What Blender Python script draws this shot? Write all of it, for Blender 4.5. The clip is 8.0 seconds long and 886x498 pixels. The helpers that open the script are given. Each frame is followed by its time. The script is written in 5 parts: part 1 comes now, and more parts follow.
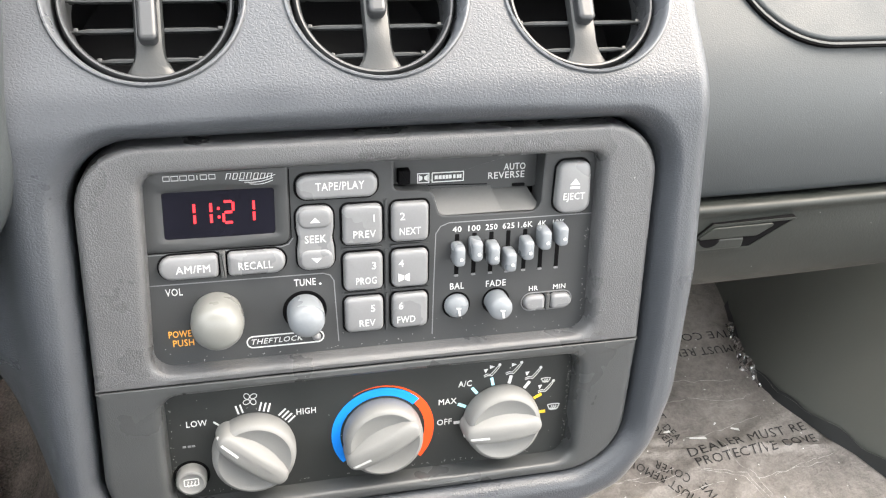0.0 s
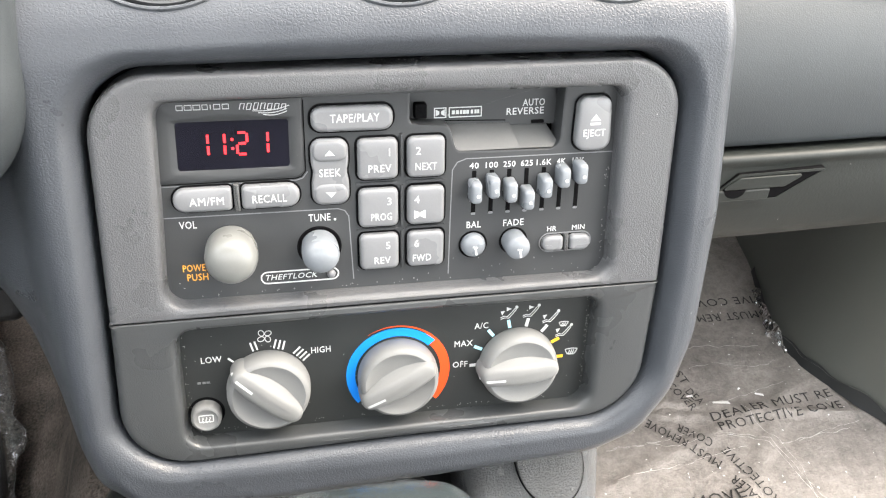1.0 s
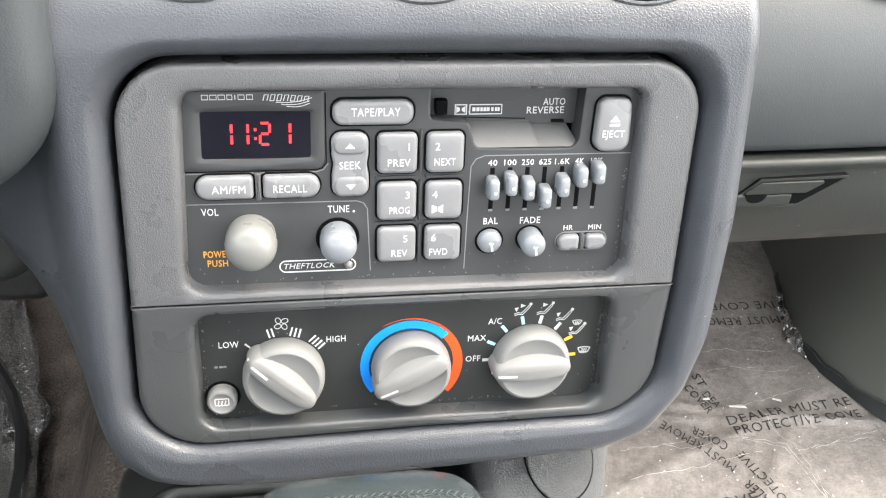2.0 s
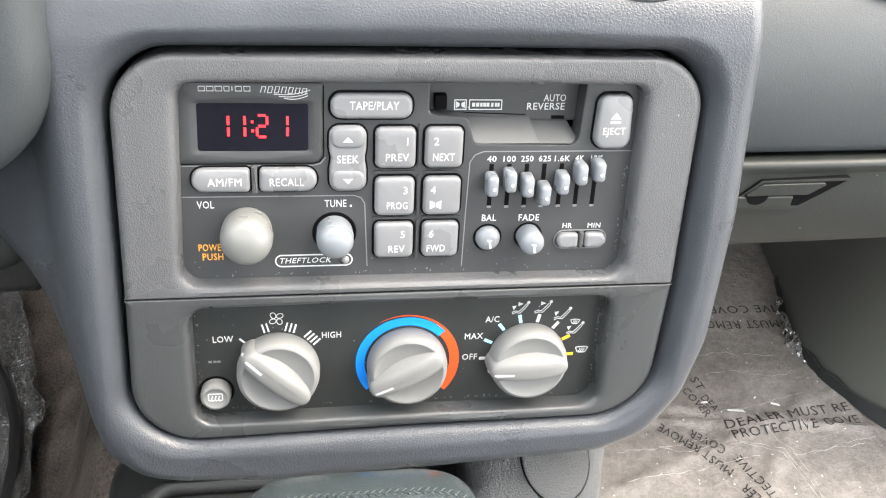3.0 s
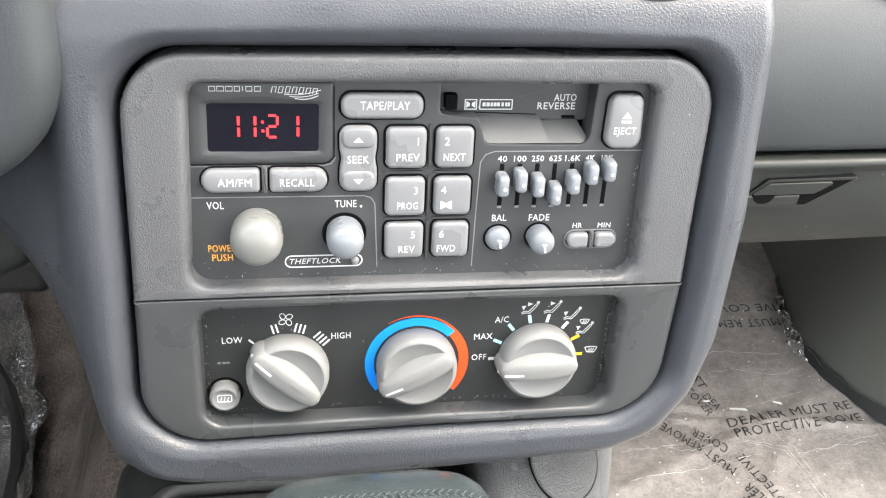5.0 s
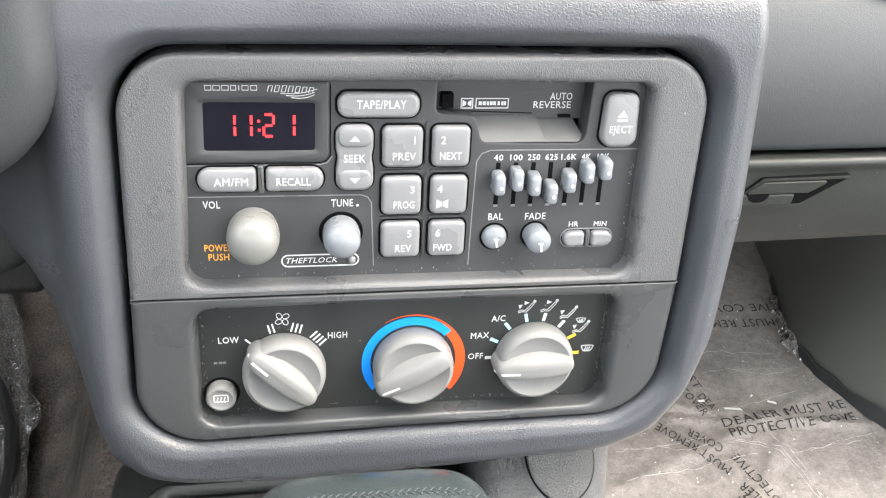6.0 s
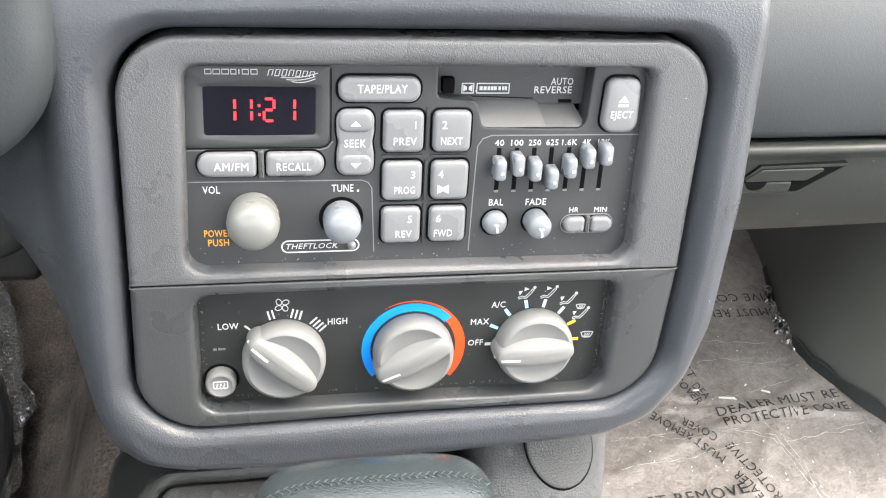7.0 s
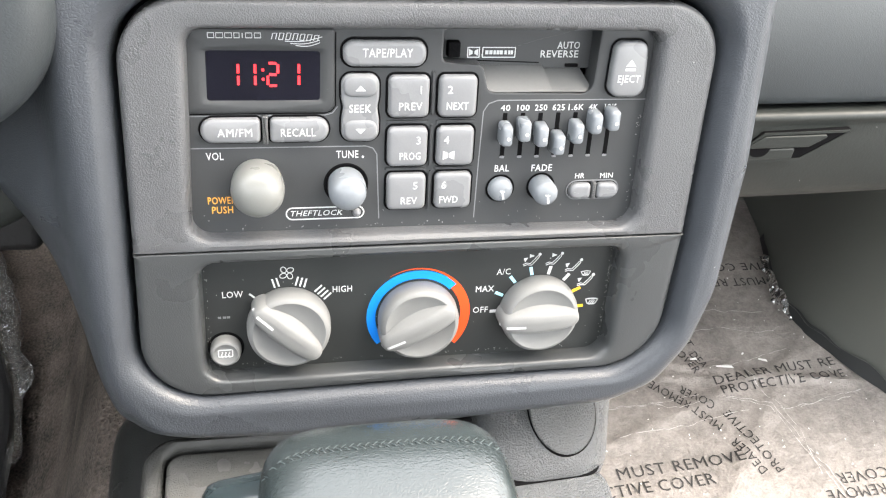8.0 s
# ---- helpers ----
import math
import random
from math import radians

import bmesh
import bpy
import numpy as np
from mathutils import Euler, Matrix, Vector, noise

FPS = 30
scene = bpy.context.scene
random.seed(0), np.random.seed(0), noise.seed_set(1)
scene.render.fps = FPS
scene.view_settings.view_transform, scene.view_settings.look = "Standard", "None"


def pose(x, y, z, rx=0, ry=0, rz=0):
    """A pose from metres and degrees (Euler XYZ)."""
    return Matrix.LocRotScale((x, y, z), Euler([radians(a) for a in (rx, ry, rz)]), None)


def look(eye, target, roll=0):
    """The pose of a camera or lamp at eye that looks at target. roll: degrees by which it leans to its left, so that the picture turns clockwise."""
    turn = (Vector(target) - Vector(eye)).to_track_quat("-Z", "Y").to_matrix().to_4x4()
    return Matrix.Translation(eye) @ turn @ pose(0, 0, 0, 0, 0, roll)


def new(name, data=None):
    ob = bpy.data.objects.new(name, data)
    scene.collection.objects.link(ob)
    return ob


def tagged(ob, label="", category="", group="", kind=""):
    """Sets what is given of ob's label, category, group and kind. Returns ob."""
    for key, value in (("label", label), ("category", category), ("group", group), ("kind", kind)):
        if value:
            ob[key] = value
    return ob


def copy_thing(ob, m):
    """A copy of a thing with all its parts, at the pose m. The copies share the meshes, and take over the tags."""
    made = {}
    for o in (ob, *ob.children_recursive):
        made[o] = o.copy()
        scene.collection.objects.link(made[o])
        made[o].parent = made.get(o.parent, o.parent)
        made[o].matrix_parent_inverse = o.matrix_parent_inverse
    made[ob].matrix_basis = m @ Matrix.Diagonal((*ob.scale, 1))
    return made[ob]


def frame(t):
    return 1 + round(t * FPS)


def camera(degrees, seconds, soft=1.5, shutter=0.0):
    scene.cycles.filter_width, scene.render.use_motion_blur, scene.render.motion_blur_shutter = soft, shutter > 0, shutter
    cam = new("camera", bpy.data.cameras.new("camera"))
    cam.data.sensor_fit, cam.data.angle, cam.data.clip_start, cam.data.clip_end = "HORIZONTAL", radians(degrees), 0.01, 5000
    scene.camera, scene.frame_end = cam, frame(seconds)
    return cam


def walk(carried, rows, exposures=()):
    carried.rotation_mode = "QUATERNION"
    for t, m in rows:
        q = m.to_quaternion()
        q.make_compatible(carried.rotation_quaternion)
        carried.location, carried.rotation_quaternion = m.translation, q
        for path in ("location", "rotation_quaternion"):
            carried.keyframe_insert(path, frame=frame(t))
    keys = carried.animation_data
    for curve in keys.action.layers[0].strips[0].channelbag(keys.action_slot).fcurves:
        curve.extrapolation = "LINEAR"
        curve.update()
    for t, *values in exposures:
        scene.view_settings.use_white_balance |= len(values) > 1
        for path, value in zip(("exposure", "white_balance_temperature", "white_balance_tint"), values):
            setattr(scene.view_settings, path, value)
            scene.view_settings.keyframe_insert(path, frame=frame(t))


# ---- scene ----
# Lengths inside the dashboard are in millimetres of the panel: u to the right, v up along the panel, w out of it.
LEAN_BACK, RADIO_HEIGHT = 20.0, 0.50
PANEL = pose(0, 0, RADIO_HEIGHT, -LEAN_BACK, 0, 0)

cam = camera(54.55, 8.0, soft=1.15)
PATH = [
    (0, (-0.05569, -0.32684, 0.13715), (0.02075, -0.01349, 0.00126), 1.06),
    (0.1, (-0.05569, -0.32680, 0.13297), (0.02003, -0.01800, -0.00150), 0.97),
    (0.2, (-0.05523, -0.32711, 0.12990), (0.01878, -0.01800, -0.00555), 0.92),
    (0.3, (-0.05463, -0.32679, 0.12608), (0.01790, -0.01800, -0.01016), 0.94),
    (0.4, (-0.05466, -0.32719, 0.12320), (0.01696, -0.01800, -0.01517), 0.95),
    (0.5, (-0.05406, -0.32730, 0.12133), (0.01751, -0.01517, -0.01992), 0.91),
    (0.7, (-0.05335, -0.32755, 0.12074), (0.01505, -0.01800, -0.02039), 0.89),
    (1, (-0.05157, -0.32916, 0.12026), (0.01368, -0.01745, -0.02491), 0.87),
    (1.2, (-0.05086, -0.33069, 0.12125), (0.01141, -0.01800, -0.02505), 0.96),
    (1.5, (-0.04935, -0.33224, 0.12219), (0.00917, -0.02012, -0.02496), 1.25),
    (1.7, (-0.04929, -0.33389, 0.12333), (0.00740, -0.01800, -0.02599), 1.58),
    (2.8, (-0.04656, -0.33073, 0.12011), (0.00973, -0.01800, -0.02852), 2.78),
    (3, (-0.04714, -0.33124, 0.11962), (0.00800, -0.01871, -0.02798), 2.86),
    (3.2, (-0.04836, -0.33249, 0.12063), (0.00733, -0.01800, -0.02835), 2.95),
    (3.5, (-0.05081, -0.33257, 0.12014), (0.00477, -0.01998, -0.02716), 3.03),
    (3.7, (-0.05150, -0.33237, 0.11989), (0.00489, -0.01800, -0.02752), 3.04),
    (4, (-0.05204, -0.33084, 0.11872), (0.00478, -0.01811, -0.02783), 3.17),
    (4.2, (-0.05199, -0.32979, 0.11961), (0.00457, -0.01800, -0.02653), 3.14),
    (4.5, (-0.05253, -0.33079, 0.12129), (0.00471, -0.01804, -0.02504), 2.93),
    (4.7, (-0.05263, -0.32903, 0.11979), (0.00371, -0.01800, -0.02737), 2.84),
    (5.8, (-0.05377, -0.32965, 0.11878), (0.00419, -0.01800, -0.02930), 2.85),
    (6, (-0.05399, -0.32955, 0.11814), (0.00517, -0.01748, -0.02888), 2.86),
    (6.2, (-0.05398, -0.32971, 0.11931), (0.00677, -0.01800, -0.02775), 3.03),
    (6.5, (-0.05397, -0.33013, 0.11930), (0.00674, -0.01846, -0.02794), 2.88),
    (6.7, (-0.05482, -0.33028, 0.11825), (0.00532, -0.01800, -0.03127), 2.88),
    (7, (-0.05770, -0.32946, 0.11491), (0.00476, -0.01923, -0.03461), 3.11),
    (7.2, (-0.06021, -0.32820, 0.11170), (0.00442, -0.01800, -0.03901), 3.19),
    (7.5, (-0.06240, -0.32690, 0.11035), (0.00177, -0.01918, -0.04357), 3.23),
    (7.7, (-0.06265, -0.32708, 0.11016), (0.00182, -0.01800, -0.04593), 3.02),
    (8, (-0.06259, -0.32778, 0.11137), (0.00223, -0.02294, -0.04791), 3.14),
]
walk(cam, [(t, PANEL @ look(eye, target, roll)) for t, eye, target, roll in PATH],
     exposures=[(0, 3.25, 7280, 10), (0.2, 3.36, 7280, 10), (0.8, 3.36, 7230, 10), (1.5, 3.34, 7180, 10), (8, 3.37, 7130, 10)])

# ---- world and light ----
world = bpy.data.worlds.new("sky")
scene.world = world
world.use_nodes = True
wn, wl = world.node_tree.nodes, world.node_tree.links
sky = wn.new("ShaderNodeTexSky")
sky.sky_type = "NISHITA"
sky.sun_disc = False
sky.sun_elevation = radians(55)
sky.sun_rotation = radians(85)
sky.air_density, sky.dust_density = 1.0, 4.0
# a thin even cloud layer brightens the whole sky
cloud = wn.new("ShaderNodeMix")
cloud.data_type, cloud.blend_type = "RGBA", "ADD"
cloud.inputs["Factor"].default_value = 1.0
cloud.inputs["B"].default_value = (11.0, 11.6, 12.2, 1)
wl.new(sky.outputs[0], cloud.inputs["A"])
wl.new(cloud.outputs["Result"], wn["Background"].inputs[0])
wn["Background"].inputs[1].default_value = 0.05

sun = new("sun", bpy.data.lights.new("sun", "SUN"))
sun.data.energy = 0.6
sun.data.angle = radians(45)
sun.data.color = (1.0, 0.98, 0.95)
sun.matrix_world = look((1.14, 0.10, 2.14), (0, 0, 0.5))


# ---- materials ----
def material(name, color, rough=0.5, spread=0.12, bump=0.0, grain=900.0, kind="noise", metal=0.0, stretch=(1, 1, 1), coat=0.0,
             stain=30.0, rough_spread=0.08, dust=0.0, spec=0.5):
    m = bpy.data.materials.new(name)
    m.use_nodes = True
    n, l = m.node_tree.nodes, m.node_tree.links
    bsdf = n["Principled BSDF"]
    co = n.new("ShaderNodeTexCoord")
    mp = n.new("ShaderNodeMapping")
    mp.inputs["Scale"].default_value = stretch
    l.new(co.outputs["Object"], mp.inputs["Vector"])
    big = n.new("ShaderNodeTexNoise")
    big.inputs["Scale"].default_value, big.inputs["Detail"].default_value = stain, 4
    l.new(mp.outputs[0], big.inputs["Vector"])
    fine = n.new("ShaderNodeTexNoise")
    fine.inputs["Scale"].default_value, fine.inputs["Detail"].default_value = grain, 3
    l.new(mp.outputs[0], fine.inputs["Vector"])
    add = n.new("ShaderNodeMath")
    add.operation = "ADD"
    l.new(big.outputs[0], add.inputs[0])
    l.new(fine.outputs[0], add.inputs[1])
    ramp = n.new("ShaderNodeMapRange")
    ramp.inputs["From Min"].default_value, ramp.inputs["From Max"].default_value = 0.6, 1.4
    ramp.inputs["To Min"].default_value, ramp.inputs["To Max"].default_value = 1 - spread, 1 + spread
    l.new(add.outputs[0], ramp.inputs[0])
    mul = n.new("ShaderNodeVectorMath")
    mul.operation = "SCALE"
    mul.inputs[0].default_value = color
    l.new(ramp.outputs[0], mul.inputs["Scale"])
    out = mul.outputs[0]
    if dust:
        specks = n.new("ShaderNodeTexVoronoi")
        specks.inputs["Scale"].default_value = 190
        l.new(co.outputs["Object"], specks.inputs["Vector"])
        near = n.new("ShaderNodeMath")
        near.operation = "LESS_THAN"
        near.inputs[1].default_value = 0.05
        l.new(specks.outputs["Distance"], near.inputs[0])
        few = n.new("ShaderNodeMath")
        few.operation = "GREATER_THAN"
        few.inputs[1].default_value = 1 - dust
        sep = n.new("ShaderNodeSeparateColor")
        l.new(specks.outputs["Color"], sep.inputs[0])
        l.new(sep.outputs[0], few.inputs[0])
        both = n.new("ShaderNodeMath")
        both.operation = "MULTIPLY"
        l.new(near.outputs[0], both.inputs[0])
        l.new(few.outputs[0], both.inputs[1])
        mix = n.new("ShaderNodeMix")
        mix.data_type = "RGBA"
        mix.inputs["B"].default_value = (0.34, 0.34, 0.33, 1)
        l.new(both.outputs[0], mix.inputs["Factor"])
        l.new(out, mix.inputs["A"])
        out = mix.outputs["Result"]
    l.new(out, bsdf.inputs["Base Color"])
    rr = n.new("ShaderNodeMapRange")
    rr.inputs["From Min"].default_value, rr.inputs["From Max"].default_value = 0.3, 0.7
    rr.inputs["To Min"].default_value, rr.inputs["To Max"].default_value = rough - rough_spread, rough + rough_spread
    l.new(big.outputs[0], rr.inputs[0])
    l.new(rr.outputs[0], bsdf.inputs["Roughness"])
    bsdf.inputs["Metallic"].default_value = metal
    bsdf.inputs["Specular IOR Level"].default_value = spec
    bsdf.inputs["Coat Weight"].default_value, bsdf.inputs["Coat Roughness"].default_value = coat, 0.18
    if bump:
        b = n.new("ShaderNodeBump")
        b.inputs["Strength"].default_value = 1.0
        b.inputs["Distance"].default_value = bump
        if kind == "leather":
            vor = n.new("ShaderNodeTexVoronoi")
            vor.feature = "DISTANCE_TO_EDGE"
            vor.inputs["Scale"].default_value = grain
            wob = n.new("ShaderNodeTexNoise")
            wob.inputs["Scale"].default_value = grain * 0.6
            l.new(mp.outputs[0], wob.inputs["Vector"])
            shift = n.new("ShaderNodeVectorMath")
            shift.operation = "MULTIPLY_ADD"
            shift.inputs[1].default_value = (1.5 / grain,) * 3
            l.new(wob.outputs["Color"], shift.inputs[0])
            l.new(mp.outputs[0], shift.inputs[2])
            l.new(shift.outputs[0], vor.inputs["Vector"])
            crest = n.new("ShaderNodeMapRange")
            crest.interpolation_type = "SMOOTHSTEP"
            crest.inputs["From Min"].default_value, crest.inputs["From Max"].default_value = 0.0, 0.30
            l.new(vor.outputs["Distance"], crest.inputs[0])
            swell = n.new("ShaderNodeTexNoise")
            swell.inputs["Scale"].default_value, swell.inputs["Detail"].default_value = grain * 0.7, 3
            l.new(mp.outputs[0], swell.inputs["Vector"])
            both = n.new("ShaderNodeMath")
            both.operation = "ADD"
            l.new(crest.outputs[0], both.inputs[0])
            l.new(swell.outputs[0], both.inputs[1])
            l.new(both.outputs[0], b.inputs["Height"])
        elif kind == "pebble":
            vor = n.new("ShaderNodeTexVoronoi")
            vor.feature = "F1"
            vor.inputs["Scale"].default_value = grain
            wob = n.new("ShaderNodeTexNoise")
            wob.inputs["Scale"].default_value = grain * 0.5
            shift = n.new("ShaderNodeVectorMath")
            shift.operation = "MULTIPLY_ADD"
            shift.inputs[1].default_value = (0.9 / grain,) * 3
            l.new(wob.outputs["Color"], shift.inputs[0])
            l.new(mp.outputs[0], shift.inputs[2])
            l.new(shift.outputs[0], vor.inputs["Vector"])
            b.invert = True
            l.new(vor.outputs["Distance"], b.inputs["Height"])
        else:
            l.new(fine.outputs[0], b.inputs["Height"])
        l.new(b.outputs[0], bsdf.inputs["Normal"])
        l.new(b.outputs[0], bsdf.inputs["Coat Normal"])
    return m


def glow(name, color, strength):
    m = bpy.data.materials.new(name)
    m.use_nodes = True
    b = m.node_tree.nodes["Principled BSDF"]
    b.inputs["Base Color"].default_value = (*color, 1)
    b.inputs["Emission Color"].default_value = (*color, 1)
    b.inputs["Emission Strength"].default_value = strength
    return m


def paper(name, color):
    """Worn printed paper under a film: fibres, blotches, thin pale crease lines running three ways."""
    m = bpy.data.materials.new(name)
    m.use_nodes = True
    n, l = m.node_tree.nodes, m.node_tree.links
    bsdf = n["Principled BSDF"]
    co = n.new("ShaderNodeTexCoord")

    def noisy(scale, detail, rough=0.55, stretch=(1, 1, 1), turn=0.0, wobble=0.0):
        mp = n.new("ShaderNodeMapping")
        mp.inputs["Scale"].default_value = stretch
        mp.inputs["Rotation"].default_value = (0, 0, radians(turn))
        l.new(co.outputs["Object"], mp.inputs["Vector"])
        t = n.new("ShaderNodeTexNoise")
        t.inputs["Scale"].default_value, t.inputs["Detail"].default_value = scale, detail
        t.inputs["Roughness"].default_value, t.inputs["Distortion"].default_value = rough, wobble
        l.new(mp.outputs[0], t.inputs["Vector"])
        return t.outputs[0]

    def calc(op, a, b=0.5):
        q = n.new("ShaderNodeMath")
        q.operation = op
        for i, x in enumerate((a, b)):
            if isinstance(x, (int, float)):
                q.inputs[i].default_value = x
            else:
                l.new(x, q.inputs[i])
        return q.outputs[0]

    def ridge(src, thin):
        d = calc("ABSOLUTE", calc("SUBTRACT", src, 0.5))
        r = n.new("ShaderNodeMapRange")
        r.inputs["From Min"].default_value, r.inputs["From Max"].default_value = thin, 0.0
        l.new(d, r.inputs[0])
        return r.outputs[0]

    blotch, fibre, grit = noisy(14, 6, 0.65), noisy(420, 4, 0.7), noisy(95, 5, 0.7)
    lines = calc("ADD", calc("MULTIPLY", ridge(noisy(26, 3, 0.6, (0.5, 2.2, 1), 4, 0.6), 0.010), 0.9),
                 calc("ADD", calc("MULTIPLY", ridge(noisy(20, 4, 0.6, (2.4, 0.6, 1), 24, 0.8), 0.008), 0.8),
                      calc("MULTIPLY", ridge(noisy(60, 3, 0.6, (1.0, 1.0, 1), 60, 1.0), 0.012), 0.12)))
    patch = n.new("ShaderNodeMapRange")
    patch.inputs["From Min"].default_value, patch.inputs["From Max"].default_value = 0.48, 0.66
    l.new(noisy(11, 2), patch.inputs[0])
    lines = calc("MULTIPLY", lines, patch.outputs[0])
    tone = calc("ADD", calc("MULTIPLY", calc("SUBTRACT", blotch, 0.5), 1.1),
                calc("ADD", calc("MULTIPLY", calc("SUBTRACT", fibre, 0.5), 0.8), calc("MULTIPLY", calc("SUBTRACT", grit, 0.5), 1.2)))
    tone = calc("ADD", calc("ADD", tone, 1.0), calc("MULTIPLY", lines, 0.4))
    mul = n.new("ShaderNodeVectorMath")
    mul.operation = "SCALE"
    mul.inputs[0].default_value = color
    l.new(tone, mul.inputs["Scale"])
    l.new(mul.outputs[0], bsdf.inputs["Base Color"])
    bsdf.inputs["Roughness"].default_value = 0.42
    height = calc("ADD", calc("MULTIPLY", grit, 1.0), calc("ADD", calc("MULTIPLY", lines, 0.12), calc("MULTIPLY", fibre, 0.25)))
    b = n.new("ShaderNodeBump")
    b.inputs["Distance"].default_value = 0.0022
    l.new(height, b.inputs["Height"])
    l.new(b.outputs[0], bsdf.inputs["Normal"])
    return m


def worn_ink(name, color, ground):
    """Black print rubbed through to the paper in small patches."""
    m = material(name, color, 0.6)
    n, l = m.node_tree.nodes, m.node_tree.links
    co, tex, lim, mix = (n.new("ShaderNode" + k) for k in ("TexCoord", "TexNoise", "MapRange", "Mix"))
    tex.inputs["Scale"].default_value, tex.inputs["Detail"].default_value, tex.inputs["Roughness"].default_value = 85, 6, 0.75
    lim.inputs["From Min"].default_value, lim.inputs["From Max"].default_value = 0.57, 0.72
    mix.data_type = "RGBA"
    mix.inputs["A"].default_value, mix.inputs["B"].default_value = (*color, 1), (*ground, 1)
    l.new(co.outputs["Object"], tex.inputs["Vector"])
    l.new(tex.outputs[0], lim.inputs[0])
    l.new(lim.outputs[0], mix.inputs["Factor"])
    l.new(mix.outputs["Result"], n["Principled BSDF"].inputs["Base Color"])
    return m


TRIM = material("soft_grained_trim", (0.047, 0.052, 0.060), 0.34, 0.08, 0.000055, 720, "leather", stretch=(0.9, 1, 1.1), dust=0.03, spec=0.42)
PAD = material("soft_dash_pad", (0.033, 0.038, 0.041), 0.48, 0.10, 0.00003, 720, "leather", stretch=(0.9, 1, 1.1), dust=0.03, spec=0.35)
# same grey as the pad, darkened: the lower dash's shade is in the colour
SMOOTH = material("smooth_dash_shaded", (0.0175, 0.020, 0.0185), 0.50, 0.10, 0.00012, 700, dust=0.03, spec=0.3)
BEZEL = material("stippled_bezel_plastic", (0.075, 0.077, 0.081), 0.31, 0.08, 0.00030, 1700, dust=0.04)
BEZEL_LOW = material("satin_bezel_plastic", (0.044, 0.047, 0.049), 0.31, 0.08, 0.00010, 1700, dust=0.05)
FACE = material("satin_black_faceplate", (0.036, 0.038, 0.040), 0.45, 0.10, 0.00004, 2500, dust=0.16, spec=0.35)
PLATE = material("climate_plate_black", (0.020, 0.022, 0.022), 0.45, 0.10, 0.00004, 2500, dust=0.22, spec=0.4)
BUTTON = material("grey_button_plastic", (0.156, 0.160, 0.167), 0.30, 0.06, 0.00003, 1800, dust=0.02)
KNOB = material("light_grey_knob", (0.160, 0.162, 0.160), 0.55, 0.05, 0.00003, 1800, spec=0.35)
KNOB_PEARL = material("pearl_grey_knob", (0.146, 0.149, 0.143), 0.30, 0.05, 0.00002, 1800)
KNOB_BLUE = material("bluish_grey_knob", (0.158, 0.172, 0.188), 0.26, 0.05)
RAMP = material("grey_slot_plastic", (0.066, 0.068, 0.069), 0.42, 0.06)
GAP = material("dark_gap", (0.004, 0.004, 0.0045), 0.8, spec=0.05)
HOUSING = material("vent_black", (0.007, 0.007, 0.008), 0.6, spec=0.2)
CREASE = material("pale_paper_crease", (0.50, 0.47, 0.45), 0.5, 0.1)
FLAKE = material("torn_paper_flake", (0.80, 0.79, 0.77), 0.5, 0.05)
SLAT = material("vent_slat", (0.024, 0.026, 0.027), 0.36, 0.1, 0.00005, 1500)
RING = material("vent_ring", (0.072, 0.077, 0.085), 0.27)
BARREL = material("vent_barrel", (0.034, 0.036, 0.039), 0.28, 0.08)
WHITE = material("white_print", (0.50, 0.51, 0.51), 0.5, 0.03)
LINT = material("pale_lint", (0.27, 0.27, 0.26), 0.8, 0.1)
ORANGE = material("orange_print", (0.80, 0.36, 0.05), 0.5, 0.03)
YELLOW = material("yellow_print", (0.80, 0.48, 0.03), 0.5, 0.03)
CYAN = material("pale_blue_print", (0.35, 0.68, 0.80), 0.5, 0.03)
BLUE = material("blue_print", (0.0, 0.23, 0.78), 0.5, 0.03, spec=0.15)
RED = material("red_print", (0.78, 0.075, 0.02), 0.5, 0.03, spec=0.15)
GLASS = material("display_window", (0.007, 0.007, 0.012), 0.09, 0.25, rough_spread=0.03, spec=0.5, stain=60, dust=0.6)
DIGIT = glow("red_digit", (1.0, 0.02, 0.03), 0.16)
LEATHER = material("shifter_leather", (0.024, 0.031, 0.032), 0.20, 0.10, 0.00004, 800, "leather", stretch=(0.8, 1, 1.1), spec=0.55, coat=0.32)
THREAD = material("teal_grey_thread", (0.040, 0.052, 0.054), 0.5)
# same plastic as CONSOLE; the shade on the body's shoulder is in this colour
CONSOLE_SHADED = material("console_plastic_shaded", (0.018, 0.019, 0.019), 0.34, 0.10, 0.0002, 1300)
CONSOLE = material("console_plastic", (0.094, 0.099, 0.104), 0.20, 0.08, 0.0008, 900, "pebble", coat=0.5)
CONSOLE_RIM = material("dark_selector_rim", (0.040, 0.041, 0.040), 0.25, 0.08, 0.0002, 1300, "pebble")
CONSOLE_WARM = material("warm_grey_selector_plate", (0.088, 0.087, 0.083), 0.28, 0.08, 0.0003, 1300, "pebble")
CHROME_DARK = material("teal_grey_lacquer", (0.024, 0.034, 0.037), 0.14, 0.06, spec=0.6)
PAPER = paper("dusty_paper_mat", (0.222, 0.200, 0.184))
MAT_GREY = material("grey_mat_pile", (0.060, 0.060, 0.057), 0.9, 0.6, 0.003, 600, stain=40)
INK = worn_ink("black_ink", (0.022, 0.021, 0.021), (0.20, 0.18, 0.166))
CARPET = material("brown_carpet", (0.088, 0.071, 0.061), 0.95, 0.95, 0.0035, 420, stain=26)
RUBBER = material("black_rubber", (0.012, 0.012, 0.013), 0.45, 0.1, 0.0004, 300)
KICK = material("kick_panel_plastic", (0.098, 0.103, 0.094), 0.30, 0.03, 0.00008, 900, rough_spread=0.02, dust=0.03)
